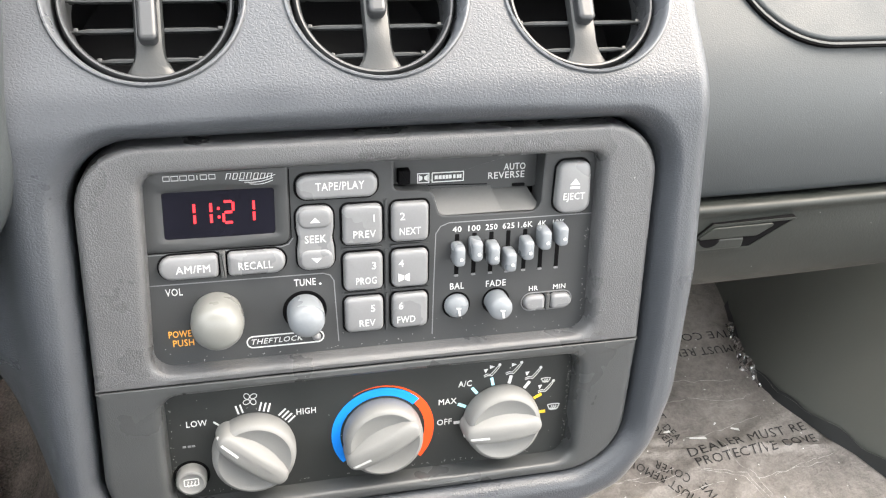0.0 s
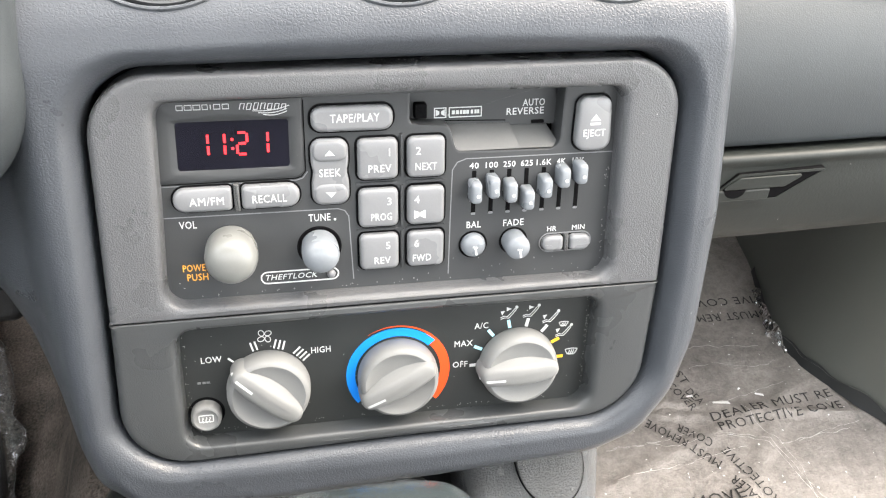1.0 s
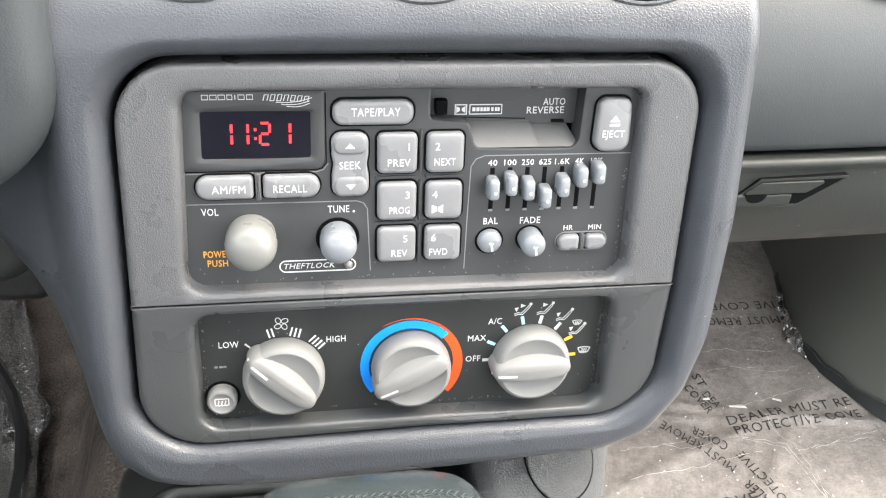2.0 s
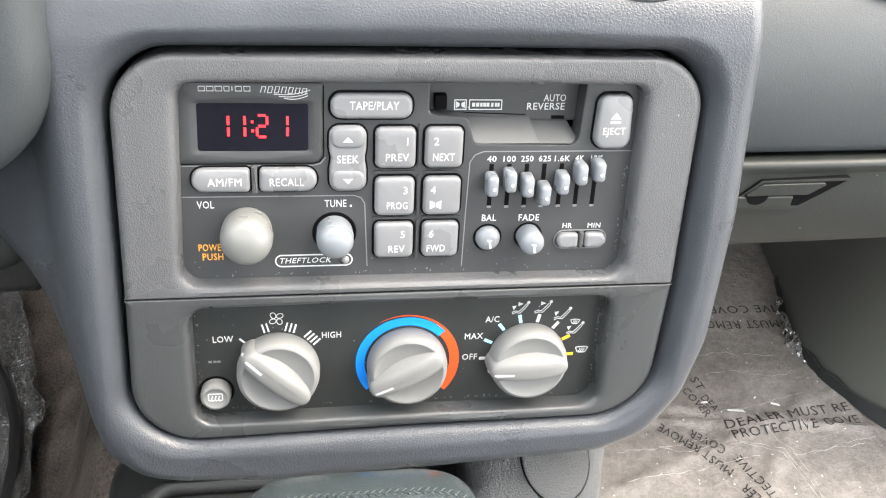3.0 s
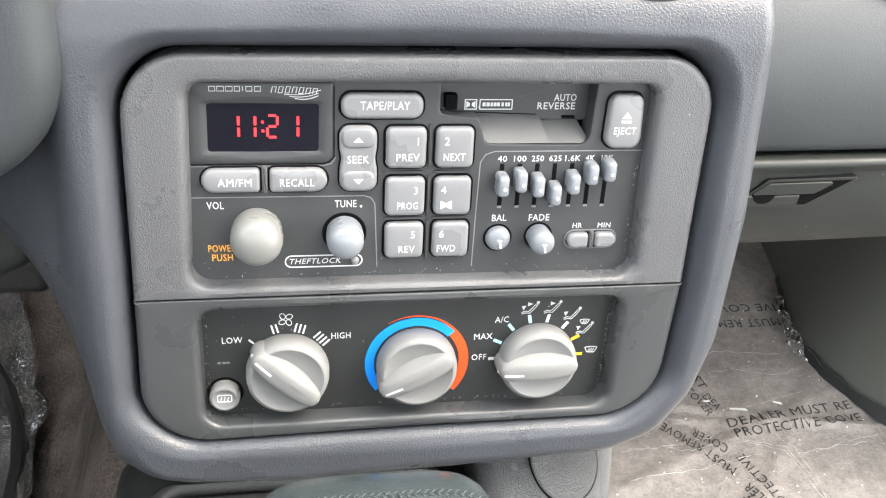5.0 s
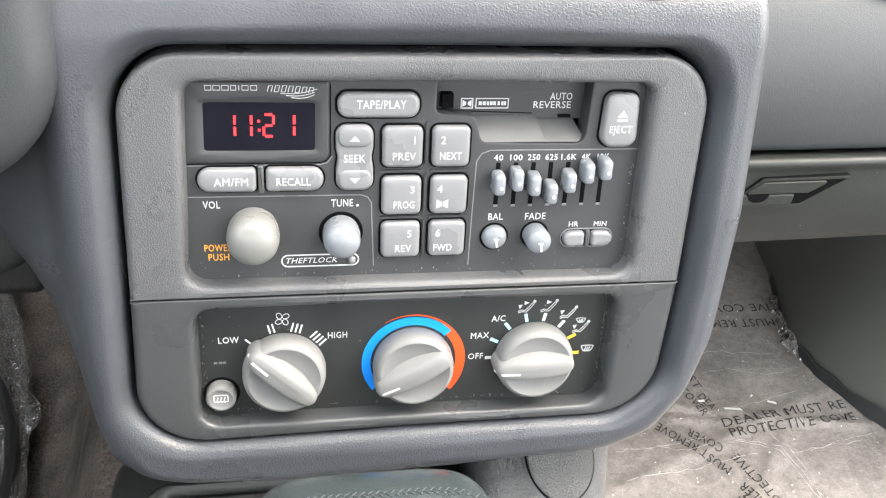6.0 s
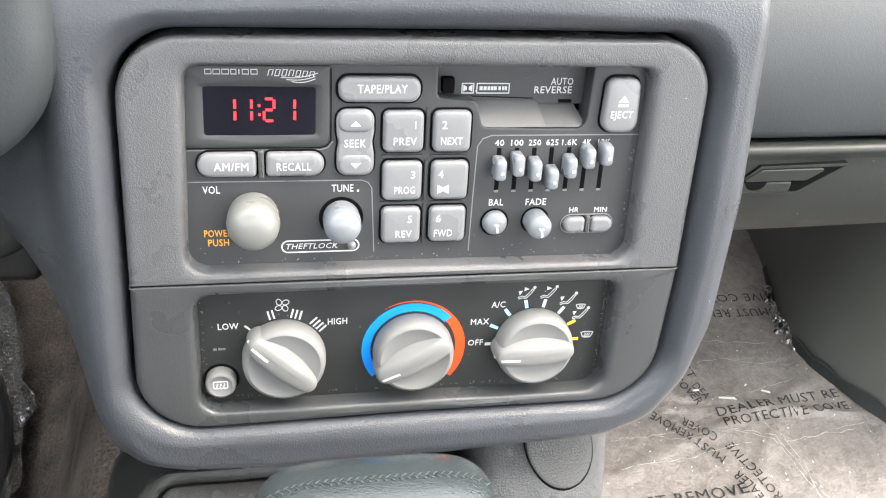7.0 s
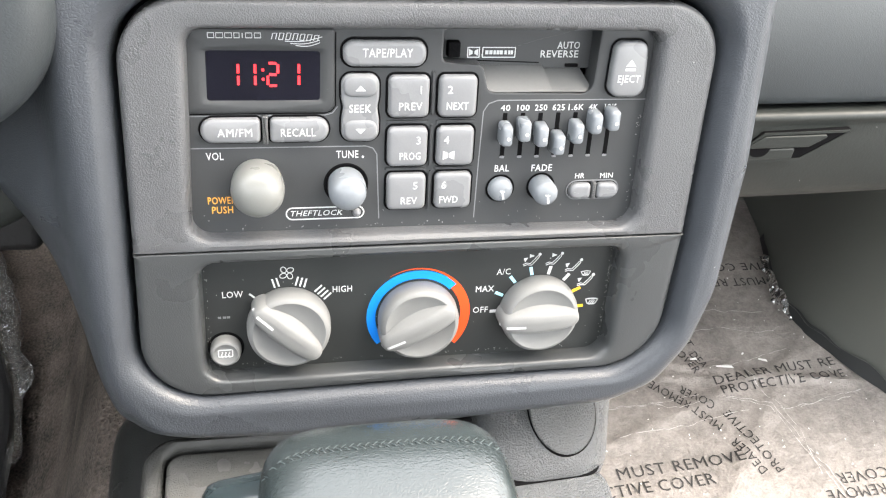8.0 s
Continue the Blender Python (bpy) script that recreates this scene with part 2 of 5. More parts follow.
ASPHALT = material("asphalt", (0.12, 0.12, 0.12), 0.9, 0.2, 0.002, 200, stain=1)
DARK_CLOTH = material("dark_cloth", (0.045, 0.045, 0.045), 0.9, 0.1, 0.0003, 900)
CLOTH = material("headliner_cloth", (0.30, 0.30, 0.29), 0.9, 0.1, 0.0003, 900)


FILM = bpy.data.materials.new("clear_film")
FILM.use_nodes = True
fn, fl = FILM.node_tree.nodes, FILM.node_tree.links
clear, shine, milk = fn.new("ShaderNodeBsdfTransparent"), fn.new("ShaderNodeBsdfGlossy"), fn.new("ShaderNodeBsdfDiffuse")
gloss, haze, edge_on = fn.new("ShaderNodeMixShader"), fn.new("ShaderNodeMixShader"), fn.new("ShaderNodeFresnel")
shine.inputs["Roughness"].default_value = 0.06
milk.inputs["Color"].default_value = (0.5, 0.505, 0.5, 1)
edge_on.inputs["IOR"].default_value = 2.9
haze.inputs[0].default_value = 0.10
wrinkle, crumple = fn.new("ShaderNodeTexNoise"), fn.new("ShaderNodeBump")
wrinkle.inputs["Scale"].default_value, wrinkle.inputs["Distortion"].default_value = 1, 0.8
where, drawn = fn.new("ShaderNodeTexCoord"), fn.new("ShaderNodeMapping")
drawn.inputs["Scale"].default_value = (110, 110, 22)
fl.new(where.outputs["Object"], drawn.inputs["Vector"])
fl.new(drawn.outputs[0], wrinkle.inputs["Vector"])
crumple.inputs["Distance"].default_value = 0.003
fl.new(wrinkle.outputs[0], crumple.inputs["Height"])
fl.new(crumple.outputs[0], shine.inputs["Normal"])
fl.new(edge_on.outputs[0], gloss.inputs[0])
fl.new(clear.outputs[0], gloss.inputs[1])
fl.new(shine.outputs[0], gloss.inputs[2])
fl.new(gloss.outputs[0], haze.inputs[1])
fl.new(milk.outputs[0], haze.inputs[2])
fl.new(haze.outputs[0], fn["Material Output"].inputs[0])


# ---- mesh helpers ----
MM = 0.001


def P(u, v, w):
    return (u * MM, -w * MM, v * MM)


def part(name, bm, mat, parent, label="", smooth=True):
    me = bpy.data.meshes.new(name)
    bmesh.ops.recalc_face_normals(bm, faces=bm.faces)
    bm.to_mesh(me)
    bm.free()
    if smooth:
        me.polygons.foreach_set("use_smooth", [True] * len(me.polygons))
        me.set_sharp_from_angle(angle=radians(38))
    me.materials.append(mat)
    ob = new(name, me)
    ob.parent = parent
    if label:
        ob["label"] = label
    return ob


def thing(name, label, category, group="", kind="", m=PANEL):
    ob = new(name)
    ob.matrix_world = m
    ob.empty_display_size = 0.02
    return tagged(ob, label, category, group, kind)


def solo(name, bm, mat, label, category, group="", kind="", m=PANEL):
    ob = part(name, bm, mat, None)
    ob.matrix_world = m
    return tagged(ob, label, category, group, kind)


def rounded(points, radii, n=8):
    """A closed outline with filleted corners."""
    if not isinstance(radii, (list, tuple)):
        radii = [radii] * len(points)
    out, k = [], len(points)
    for i, (p, r) in enumerate(zip(points, radii)):
        p = Vector(p)
        a, b = (Vector(points[i - 1]) - p), (Vector(points[(i + 1) % k]) - p)
        if r <= 0 or min(a.length, b.length) < 1e-6 or a.angle(b) > radians(179.3):
            out.append(p)
            continue
        half = a.angle(b) / 2
        cut = min(r / math.tan(half), 0.499 * a.length, 0.499 * b.length)
        r = cut * math.tan(half)
        c = p + (a.normalized() + b.normalized()).normalized() * (r / math.sin(half))
        s, e = p + a.normalized() * cut - c, p + b.normalized() * cut - c
        turn = s.angle_signed(e)
        for j in range(n + 1):
            out.append(c + Matrix.Rotation(-turn * j / n, 2) @ s)
    return out


def rrect(cu, cv, width, height, r, n=5, ang=0.0):
    h, k = width / 2, height / 2
    pts = rounded([(h, k), (-h, k), (-h, -k), (h, -k)], r, n)
    rot = Matrix.Rotation(radians(ang), 2)
    return [rot @ p + Vector((cu, cv)) for p in pts]


def inset(loop, d):
    k, out = len(loop), []
    area = sum(loop[i - 1].x * loop[i].y - loop[i].x * loop[i - 1].y for i in range(k))
    sgn = 1 if area > 0 else -1
    for i in range(k):
        a, b = loop[i] - loop[i - 1], loop[(i + 1) % k] - loop[i]
        na = Vector((-a.y, a.x)).normalized() if a.length > 1e-7 else Vector((0, 0))
        nb = Vector((-b.y, b.x)).normalized() if b.length > 1e-7 else na
        if na.length == 0:
            na = nb
        m = na + nb
        m = m.normalized() if m.length > 1e-6 else na
        c = max(0.4, m.dot(nb))
        out.append(loop[i] + m * (sgn * d / c))
    return out


def rings(bm, loops, cap_first=False, cap_last=False):
    """Skin a list of loops, each a list of (u, v, w)."""
    vs = [[bm.verts.new(P(*p)) for p in lp] for lp in loops]
    k = len(vs[0])
    for a, b in zip(vs, vs[1:]):
        for i in range(k):
            j = (i + 1) % k
            bm.faces.new((a[i], a[j], b[j], b[i]))
    if cap_first:
        bm.faces.new(vs[0])
    if cap_last:
        bm.faces.new(vs[-1])
    return vs


def flat(loop, w):
    return [(p.x, p.y, w) for p in loop]


def slab(bm, loop, w0, w1, bevel=0.0, steps=3, dome=0.0, cap=True):
    """An outline pulled out from w0 to w1, its front edge rounded; dome lifts the middle."""
    lps = [flat(loop, w0)]
    if bevel > 0:
        for s in range(steps + 1):
            a = math.pi / 2 * s / steps
            lps.append(flat(inset(loop, bevel * (1 - math.cos(a))), w1 - bevel + bevel * math.sin(a)))
    else:
        lps.append(flat(loop, w1))
    if bevel > 0 and not dome:
        lps.append(flat(inset(loop, bevel + 0.25), w1))
    if dome:
        top = inset(loop, bevel)
        c = sum(top, Vector((0, 0))) / len(top)
        for f in (0.8, 0.55, 0.3, 0.08):
            lps.append([(c.x + (p.x - c.x) * f, c.y + (p.y - c.y) * f, w1 + dome * (1 - f * f)) for p in top])
    rings(bm, lps, True, cap)
    return bm


def turned(bm, cu, cv, profile, n=40, cap=True):
    rings(bm, [[(cu + r * math.cos(2 * math.pi * i / n), cv + r * math.sin(2 * math.pi * i / n), w) for i in range(n)] for r, w in profile],
          False, cap)
    return bm


def stroke(bm, pts, width, w, high=0.12):
    """A printed line of even width along the points."""
    pts = [Vector(p) for p in pts]
    k = len(pts)
    left, right = [], []
    for i, p in enumerate(pts):
        d = pts[min(i + 1, k - 1)] - pts[max(i - 1, 0)]
        nrm = Vector((-d.y, d.x)).normalized() * width / 2
        left.append(p + nrm)
        right.append(p - nrm)
    lo = [bm.verts.new(P(p.x, p.y, w + high)) for p in left]
    ro = [bm.verts.new(P(p.x, p.y, w + high)) for p in right]
    lb = [bm.verts.new(P(p.x, p.y, w)) for p in left]
    rb = [bm.verts.new(P(p.x, p.y, w)) for p in right]
    for i in range(k - 1):
        bm.faces.new((lo[i], lo[i + 1], ro[i + 1], ro[i]))
        bm.faces.new((lb[i], lb[i + 1], lo[i + 1], lo[i]))
        bm.faces.new((ro[i], ro[i + 1], rb[i + 1], rb[i]))
    for i in (0, k - 1):
        bm.faces.new((lo[i], ro[i], rb[i], lb[i]))
    return bm


def fill(bm, pts, w, high=0.12):
    return slab(bm, [Vector(p) for p in pts], w, w + high)


def lettering(name, words, u, v, cap, w, mat, parent, width=None, shear=0.0, bold=0.0, turn=0.0, m=None, high=0.1, thick=0.008):
    """Words as flat raised print, centred on (u, v)."""
    cu = bpy.data.curves.new(name, "FONT")
    cu.body, cu.size, cu.align_x, cu.align_y = words, cap / 0.69, "LEFT", "BOTTOM_BASELINE"
    cu.shear, cu.offset, cu.resolution_u = shear, bold * cap, 2
    cu.space_character = 1.08
    ob = new(name, cu)
    bpy.context.view_layer.update()
    me = bpy.data.meshes.new_from_object(ob.evaluated_get(bpy.context.evaluated_depsgraph_get()))
    bpy.data.objects.remove(ob)
    bpy.data.curves.remove(cu)
    bm = bmesh.new()
    bm.from_mesh(me)
    bpy.data.meshes.remove(me)
    if thick:
        base, d = bm.copy(), thick * cap
        bm.clear()
        for dx, dy, dz in ((-d, -d, 0.0), (d, -d, 0.02), (d, d, 0.04), (-d, d, 0.06)):
            lay = base.copy()
            bmesh.ops.translate(lay, vec=(dx, dy, dz), verts=lay.verts)
            temp = bpy.data.meshes.new("print_layer")
            lay.to_mesh(temp)
            lay.free()
            bm.from_mesh(temp)
            bpy.data.meshes.remove(temp)
        base.free()
    xs, ys = [x.co.x for x in bm.verts], [x.co.y for x in bm.verts]
    cx, cy = (min(xs) + max(xs)) / 2, (min(ys) + max(ys)) / 2
    sx = width / (max(xs) - min(xs)) if width else 1.0
    ca, sa = math.cos(radians(turn)), math.sin(radians(turn))
    geo = bmesh.ops.extrude_face_region(bm, geom=bm.faces[:])
    lifted = {g for g in geo["geom"] if isinstance(g, bmesh.types.BMVert)}
    for x in bm.verts:
        a, b = (x.co.x - cx) * sx, x.co.y - cy
        top = x.co.z + (high if x in lifted else 0.0)
        x.co = P(u + a * ca - b * sa, v + a * sa + b * ca, w + top)
    ob = part(name, bm, mat, parent, smooth=False)
    if m is not None:
        ob.matrix_world = m
    return ob


def reach(poly, c, ang):
    """Distance from c to the outline along an angle."""
    d = Vector((math.cos(ang), math.sin(ang)))
    best = 0.0
    for i in range(len(poly)):
        a, b = poly[i - 1] - c, poly[i] - c
        e = b - a
        den = d.x * e.y - d.y * e.x
        if abs(den) < 1e-9:
            continue
        s = (a.x * e.y - a.y * e.x) / den
        q = (a.x * d.y - a.y * d.x) / den
        if s > 0 and -1e-6 <= q <= 1 + 1e-6:
            best = max(best, s)
    return best


def spokes(c, polys, n, corners=()):
    angs = [2 * math.pi * i / n for i in range(n)]
    angs += [math.atan2(p[1] - c.y, p[0] - c.x) % (2 * math.pi) for p in corners]
    angs = sorted(set(round(a, 6) for a in angs))
    return angs, [[reach(poly, c, a) for a in angs] for poly in polys]


# ---- outlines of the centre stack ----
BEZEL_OUT = rounded([(115.5, 48.5), (-117.5, 47.5), (-121.0, -53.0), (-124.0, -124.6), (112.5, -123.2), (116.0, -53.0)],
                    [23, 25, 0, 27, 29, 0], 12)


def foot(v):
    """How far along the lower edge, where the moulding closes up to the bezel."""
    x = min(1.0, max(0.0, (-95 - v) / 25))
    return x * x * (3 - 2 * x)


TRIM_IN = [a.lerp(b, foot(a.y)) for a, b in zip(inset(BEZEL_OUT, -1.7), inset(BEZEL_OUT, -0.9))]
TRIM_OUT = rounded([(138, 165), (137, 95), (140, 45), (143.5, -20), (141, -85), (133, -115), (118, -137), (96, -146.5), (16, -151.5), (-66, -153),
                    (-109, -149.5), (-129, -145), (-140, -136), (-147, -120), (-152, -101), (-157, -82), (-163, -66), (-174, -51), (-192, -36), (-220, -15), (-228, 45), (-205, 165)],
                   [10, 30, 60, 80, 60, 30, 25, 30, 60, 60, 40, 20, 16, 20, 40, 40, 30, 30, 40, 40, 40, 10], 6)
TILT = 32.0
VENTS = [(-86.2, 100.8), (-1.0, 100.8), (84.8, 100.8)]
VENT_R = 35.2


def ease(x):
    x = min(1.0, max(0.0, x))
    return math.sqrt(1 - (1 - x) ** 2)


def smooth01(a, b, x):
    x = min(1.0, max(0.0, (x - a) / (b - a)))
    return x * x * (3 - 2 * x)


def top_drop(v):
    """How far the upper part falls back towards the windscreen."""
    a = radians(TILT)
    x = min(1.0, max(0.0, (v - 52) / 20))
    return -20 * math.log(math.cos(a * x)) / a + math.tan(a) * max(0.0, v - 72)


def trim_height(u, v, d, length):
    up = smooth01(30, 75, v)
    left = smooth01(-112, -155, u) * smooth01(60, 0, v)
    rise, fall = 9 + 6 * up, 13 + 22 * left
    fall = min(fall, length * 0.66)
    rise = min(rise, length * 0.5)
    low = foot(v)
    w = -3 + 8 * low + (16 - 8 * low) * ease(d / rise)
    w -= (20 + 8 * left) * (1 - ease((length - d) / fall))
    w -= 0.75 * max(0.0, -u - 130) * smooth01(-130, -150, u) * smooth01(70, 20, v) * smooth01(-158, -120, v)
    return w - top_drop(v)


def build_trim():
    flatten = math.cos(radians(TILT))
    c = Vector((-2, -38))
    angs, (rin, rout) = spokes(c, [TRIM_IN, TRIM_OUT], 520)
    steps = [0, 0.01, 0.03, 0.06] + [0.06 + 0.88 * i / 58 for i in range(1, 59)] + [0.965, 0.985, 1.0]
    lps = [[(c.x + r * math.cos(a), c.y + r * math.sin(a), -16) for a, r in zip(angs, rin)]]
    for s in steps:
        lp = []
        for a, r0, r1 in zip(angs, rin, rout):
            r = r0 + (r1 - r0) * s
            u, v = c.x + r * math.cos(a), c.y + r * math.sin(a)
            for cu, cv in VENTS:
                q = math.hypot(u - cu, (v - cv) / flatten)
                if abs(q - VENT_R) < 1.35:
                    u, v = cu + (u - cu) * VENT_R / q, cv + (v - cv) * VENT_R / q
            lp.append((u, v, trim_height(u, v, s * (r1 - r0), r1 - r0)))
        lps.append(lp)
    edge = [p[2] for p in lps[-1]]
    for back, shrink in ((-6, 0.0), (-35, -1.0), (-75, -3.0)):
        lps.append([(c.x + (r + shrink) * math.cos(a), c.y + (r + shrink) * math.sin(a), w + back) for a, r, w in zip(angs, rout, edge)])
    bm = bmesh.new()
    rings(bm, lps)
    gone = []
    for f in bm.faces:
        m = f.calc_center_median() / MM
        if any(math.hypot(m.x - cu, (m.z - cv) / flatten) < VENT_R - 0.05 for cu, cv in VENTS):
            gone.append(f)
    bmesh.ops.delete(bm, geom=gone, context="FACES")
    t = thing("centre_stack_trim", "grey soft-grained dashboard trim moulding round the radio and vents", "dash trim")
    part("moulding", bm, TRIM, t)
    bm = bmesh.new()
    slab(bm, inset(TRIM_IN, -1.0), -24, -15.5)
    part("backing_plate", bm, GAP, t)
    return t


build_trim()


def build_bezel(owner, name, outer, inner, corners, c, face_w, label, mat):
    c = Vector(c)
    nearby = [(x - math.copysign(d, x), y) for x, y in corners for d in (1.6, 3.6)]
    angs, (ro, ri) = spokes(c, [outer, inner], 420, list(corners) + nearby)
    lps = []

    def at(rs, w):
        lps.append([(c.x + r * math.cos(a), c.y + r * math.sin(a), w) for r, a in zip(rs, angs)])

    at(ro, -8)
    for off, w in ((0.0, 4.0), (0.15, 2.6), (0.6, 1.5), (1.3, 0.75), (2.2, 0.25), (3.4, 0.0), (4.6, -0.01)):
        # the edge along the split between the two units is crisper than the outer one
        for_split = [0.3 if abs(c.y + r * math.sin(a) - SPLIT) < 0.6 else 1.0 for r, a in zip(ro, angs)]
        at([r - off * f for r, f in zip(ro, for_split)], face_w)
        lps[-1] = [(p[0], p[1], face_w - w * f) for p, f in zip(lps[-1], for_split)]
        for x, y in corners:
            i = angs.index(round(math.atan2(y - c.y, x - c.x) % (2 * math.pi), 6))
            lps[-1][i] = (x - math.copysign(off, x), y + math.copysign(0.3 * off, c.y - y), face_w - w)
    at([r0 * 0.5 + r1 * 0.5 for r0, r1 in zip(ro, ri)], face_w + 0.2)
    for off, w in ((4.4, face_w), (3.0, face_w - 0.2), (1.9, face_w - 0.65), (1.0, face_w - 1.4), (0.4, face_w - 2.5), (0.0, face_w - 4.4)):
        at([r + min(off, 0.6 * (r0 - r)) for r, r0 in zip(ri, ro)], w)
    at([r - 0.7 for r in ri], -3.5)
    bm = bmesh.new()
    rings(bm, lps)
    return part(name, bm, mat, owner, label)


SPLIT = -53.0
upper = [p for p in BEZEL_OUT if p.y > SPLIT + 0.1]
k = max(range(len(upper)), key=lambda i: (upper[i] - upper[i - 1]).length)
upper = upper[k:] + upper[:k]
UPPER_OUT = upper + [Vector((-121.0, SPLIT + 0.35)), Vector((116.0, SPLIT + 0.35))]
lower = [p for p in BEZEL_OUT if p.y < SPLIT - 0.1]
LOWER_OUT = lower + [Vector((116.0, SPLIT - 0.35)), Vector((-121.0, SPLIT - 0.35))]
RADIO_IN = rounded([(90.5, 36.8), (-93.5, 36.8), (-98.0, -48.0), (91.5, -49.0)], [6, 7, 8, 8], 6)
CLIMATE_IN = rounded([(88.5, -58.6), (-96.3, -58.6), (-97.0, -117.0), (87.5, -117.6)], [8, 9, 9, 9], 6)


def tidy(loop, c):
    return sorted(loop, key=lambda p: math.atan2(p.y - c[1], p.x - c[0]))


radio = thing("car_radio", "dark grey cassette car radio with grey buttons and a red clock", "radio")
heater = thing("climate_control", "black heater control panel with three light grey knobs", "heater controls")
build_bezel(radio, "bezel", tidy(UPPER_OUT, (-2, -6)), RADIO_IN, [(-121, SPLIT + 0.35), (116, SPLIT + 0.35)], (-2, -6), 8.0,
            "stippled dark grey plastic surround of the car radio", BEZEL)
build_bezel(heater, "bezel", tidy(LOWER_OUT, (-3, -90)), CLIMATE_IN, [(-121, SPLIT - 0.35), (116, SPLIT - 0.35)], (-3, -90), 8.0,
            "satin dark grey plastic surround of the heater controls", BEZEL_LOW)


# ---- round air vents ----
def build_vent(cu, cv):
    t = thing("air_vent", "round dark grey dashboard air vent with slats", "air vent", "dashboard vents", m=vent_pose(cu, cv))
    bm = bmesh.new()
    turned(bm, 0, 0, [(36.4, -3), (36.4, 0.4), (36.0, 1.0), (35.4, 1.1), (34.8, 0.6), (33.9, -1.8), (33.3, -4.6), (33.0, -10), (32.8, -26)], 84, False)
    part("sleeve", bm, RING, t, "smooth grey sleeve of the vent")
    bm = bmesh.new()
    turned(bm, 0, 0, [(33.6, -14), (33.4, -60), (0.5, -60)], 48, True)
    part("housing", bm, HOUSING, t)
    bm = bmesh.new()
    turned(bm, 0, 0, [(31.7, -22), (31.7, -8.4), (31.4, -6.9), (30.8, -6.2), (30.1, -6.3), (29.5, -7.2), (29.1, -9), (28.8, -22)], 84, False)
    part("barrel_ring", bm, BARREL, t)
    for y in (-21.6, -9.8, 2.2, 14.2, 25.6):
        half = math.sqrt(29.4 ** 2 - y * y)
        bm = bmesh.new()
        rows = []
        for x, r in ((-half, 0.5), (-half + 2.6, 0.6), (-half + 6.5, 1.05), (half - 6.5, 1.05), (half - 2.6, 0.6), (half, 0.5)):
            rows.append([bm.verts.new(P(x, y + r * math.cos(math.pi * j / 4), -12.8 + 1.3 * r * math.sin(math.pi * j / 4))) for j in range(8)])
        for p, q in zip(rows, rows[1:]):
            for j in range(8):
                bm.faces.new((p[j], p[(j + 1) % 8], q[(j + 1) % 8], q[j]))
        for sx in (-1, 1):
            slab(bm, rrect(sx * (half - 2.0), y + 0.5, 1.8, 1.6, 0.4, 2), -15, -11.9, 0.3, 2)
        part("slat", bm, SLAT, t)
    bm = bmesh.new()
    rows = []
    for i in range(33):
        v = 31 - 61.4 * i / 32
        h = 5.2 + 5.2 * smooth01(-17, -32, v) ** 1.5
        dip = 1.6 * smooth01(-14, -30, v)
        rows.append([bm.verts.new(P(x * h, v, w - dip)) for x, w in ((-1, -12.5), (-1, -9.8), (-0.86, -8.8), (-0.5, -8.4), (0, -8.2), (0.5, -8.4), (0.86, -8.8), (1, -9.8), (1, -12.5))])
    for p, q in zip(rows, rows[1:]):
        for j in range(8):
            bm.faces.new((p[j], p[j + 1], q[j + 1], q[j]))
    part("centre_bar", bm, SLAT, t)
    bm = bmesh.new()
    slab(bm, rrect(0, -5.2, 7.2, 24, 2.4, 5), -8.6, -3.0, 1.8, 4)
    part("thumb_tab", bm, BARREL, t)
    return t


def vent_pose(cu, cv):
    return PANEL @ Matrix.Translation(P(cu, cv, 13 - top_drop(cv))) @ pose(0, 0, 0, -TILT)


first_vent = build_vent(*VENTS[0])
for (cu, cv), raised_tab in zip(VENTS[1:], (9.0, 5.0)):
    for piece in copy_thing(first_vent, vent_pose(cu, cv)).children:
        if piece.name.startswith("thumb_tab"):
            piece.location.z += raised_tab * MM


# ---- car radio ----


def groove(name, pts, width, w, mat, parent):
    bm = bmesh.new()
    stroke(bm, pts, width, w, 0.05)
    return part(name, bm, mat, parent)


def face_with_holes():
    """The faceplate: a plate with a real window for the cassette slot."""
    bm = bmesh.new()
    outer = rrect(-3.0, -5.0, 190, 92, 4, 4)
    slot = rounded([(67.5, 37), (3.0, 37), (3.0, 22.8), (19.3, 21.6), (22.5, 10.5), (66.5, 9.6)], [0.5, 2, 2.5, 3, 3, 5], 5)
    c = Vector((36, 26))
    angs, (ro, ri) = spokes(c, [outer, slot], 260, [(92, 41), (-98, 41), (-98, -51), (92, -51)])
    lps = []
    for rs, off, w in ((ro, 0, 0.0), (ri, 1.1, 0.0), (ri, 0.7, 0.0), (ri, 0.15, -0.25), (ri, 0.0, -0.8), (ri, -0.15, -12.0)):
        lps.append([(c.x + (r + off) * math.cos(a), c.y + (r + off) * math.sin(a), w) for r, a in zip(rs, angs)])
    rings(bm, lps)
    return bm


part("faceplate", face_with_holes(), FACE, radio)

# Cassette slot: door, ramp and the small lever.
bm = bmesh.new()
slab(bm, rounded([(67.2, 36.5), (3.2, 36.5), (3.2, 18), (67.2, 18)], 0.6, 3), -14, -8.8, 0.4, 2)
door = part("cassette_door", bm, FACE, radio, "black spring-loaded cassette door")
bm = bmesh.new()
ramp_a = [(20.0, 19.5, -8.6), (46.5, 19.5, -8.6), (49.8, 10.4, -0.9), (22.2, 10.4, -0.9)]
vs = [bm.verts.new(P(*p)) for p in ramp_a] + [bm.verts.new(P(p[0], p[1], -14)) for p in ramp_a]
for q in ((0, 1, 2, 3), (0, 4, 5, 1), (1, 5, 6, 2), (2, 6, 7, 3), (3, 7, 4, 0)):
    bm.faces.new([vs[i] for i in q])
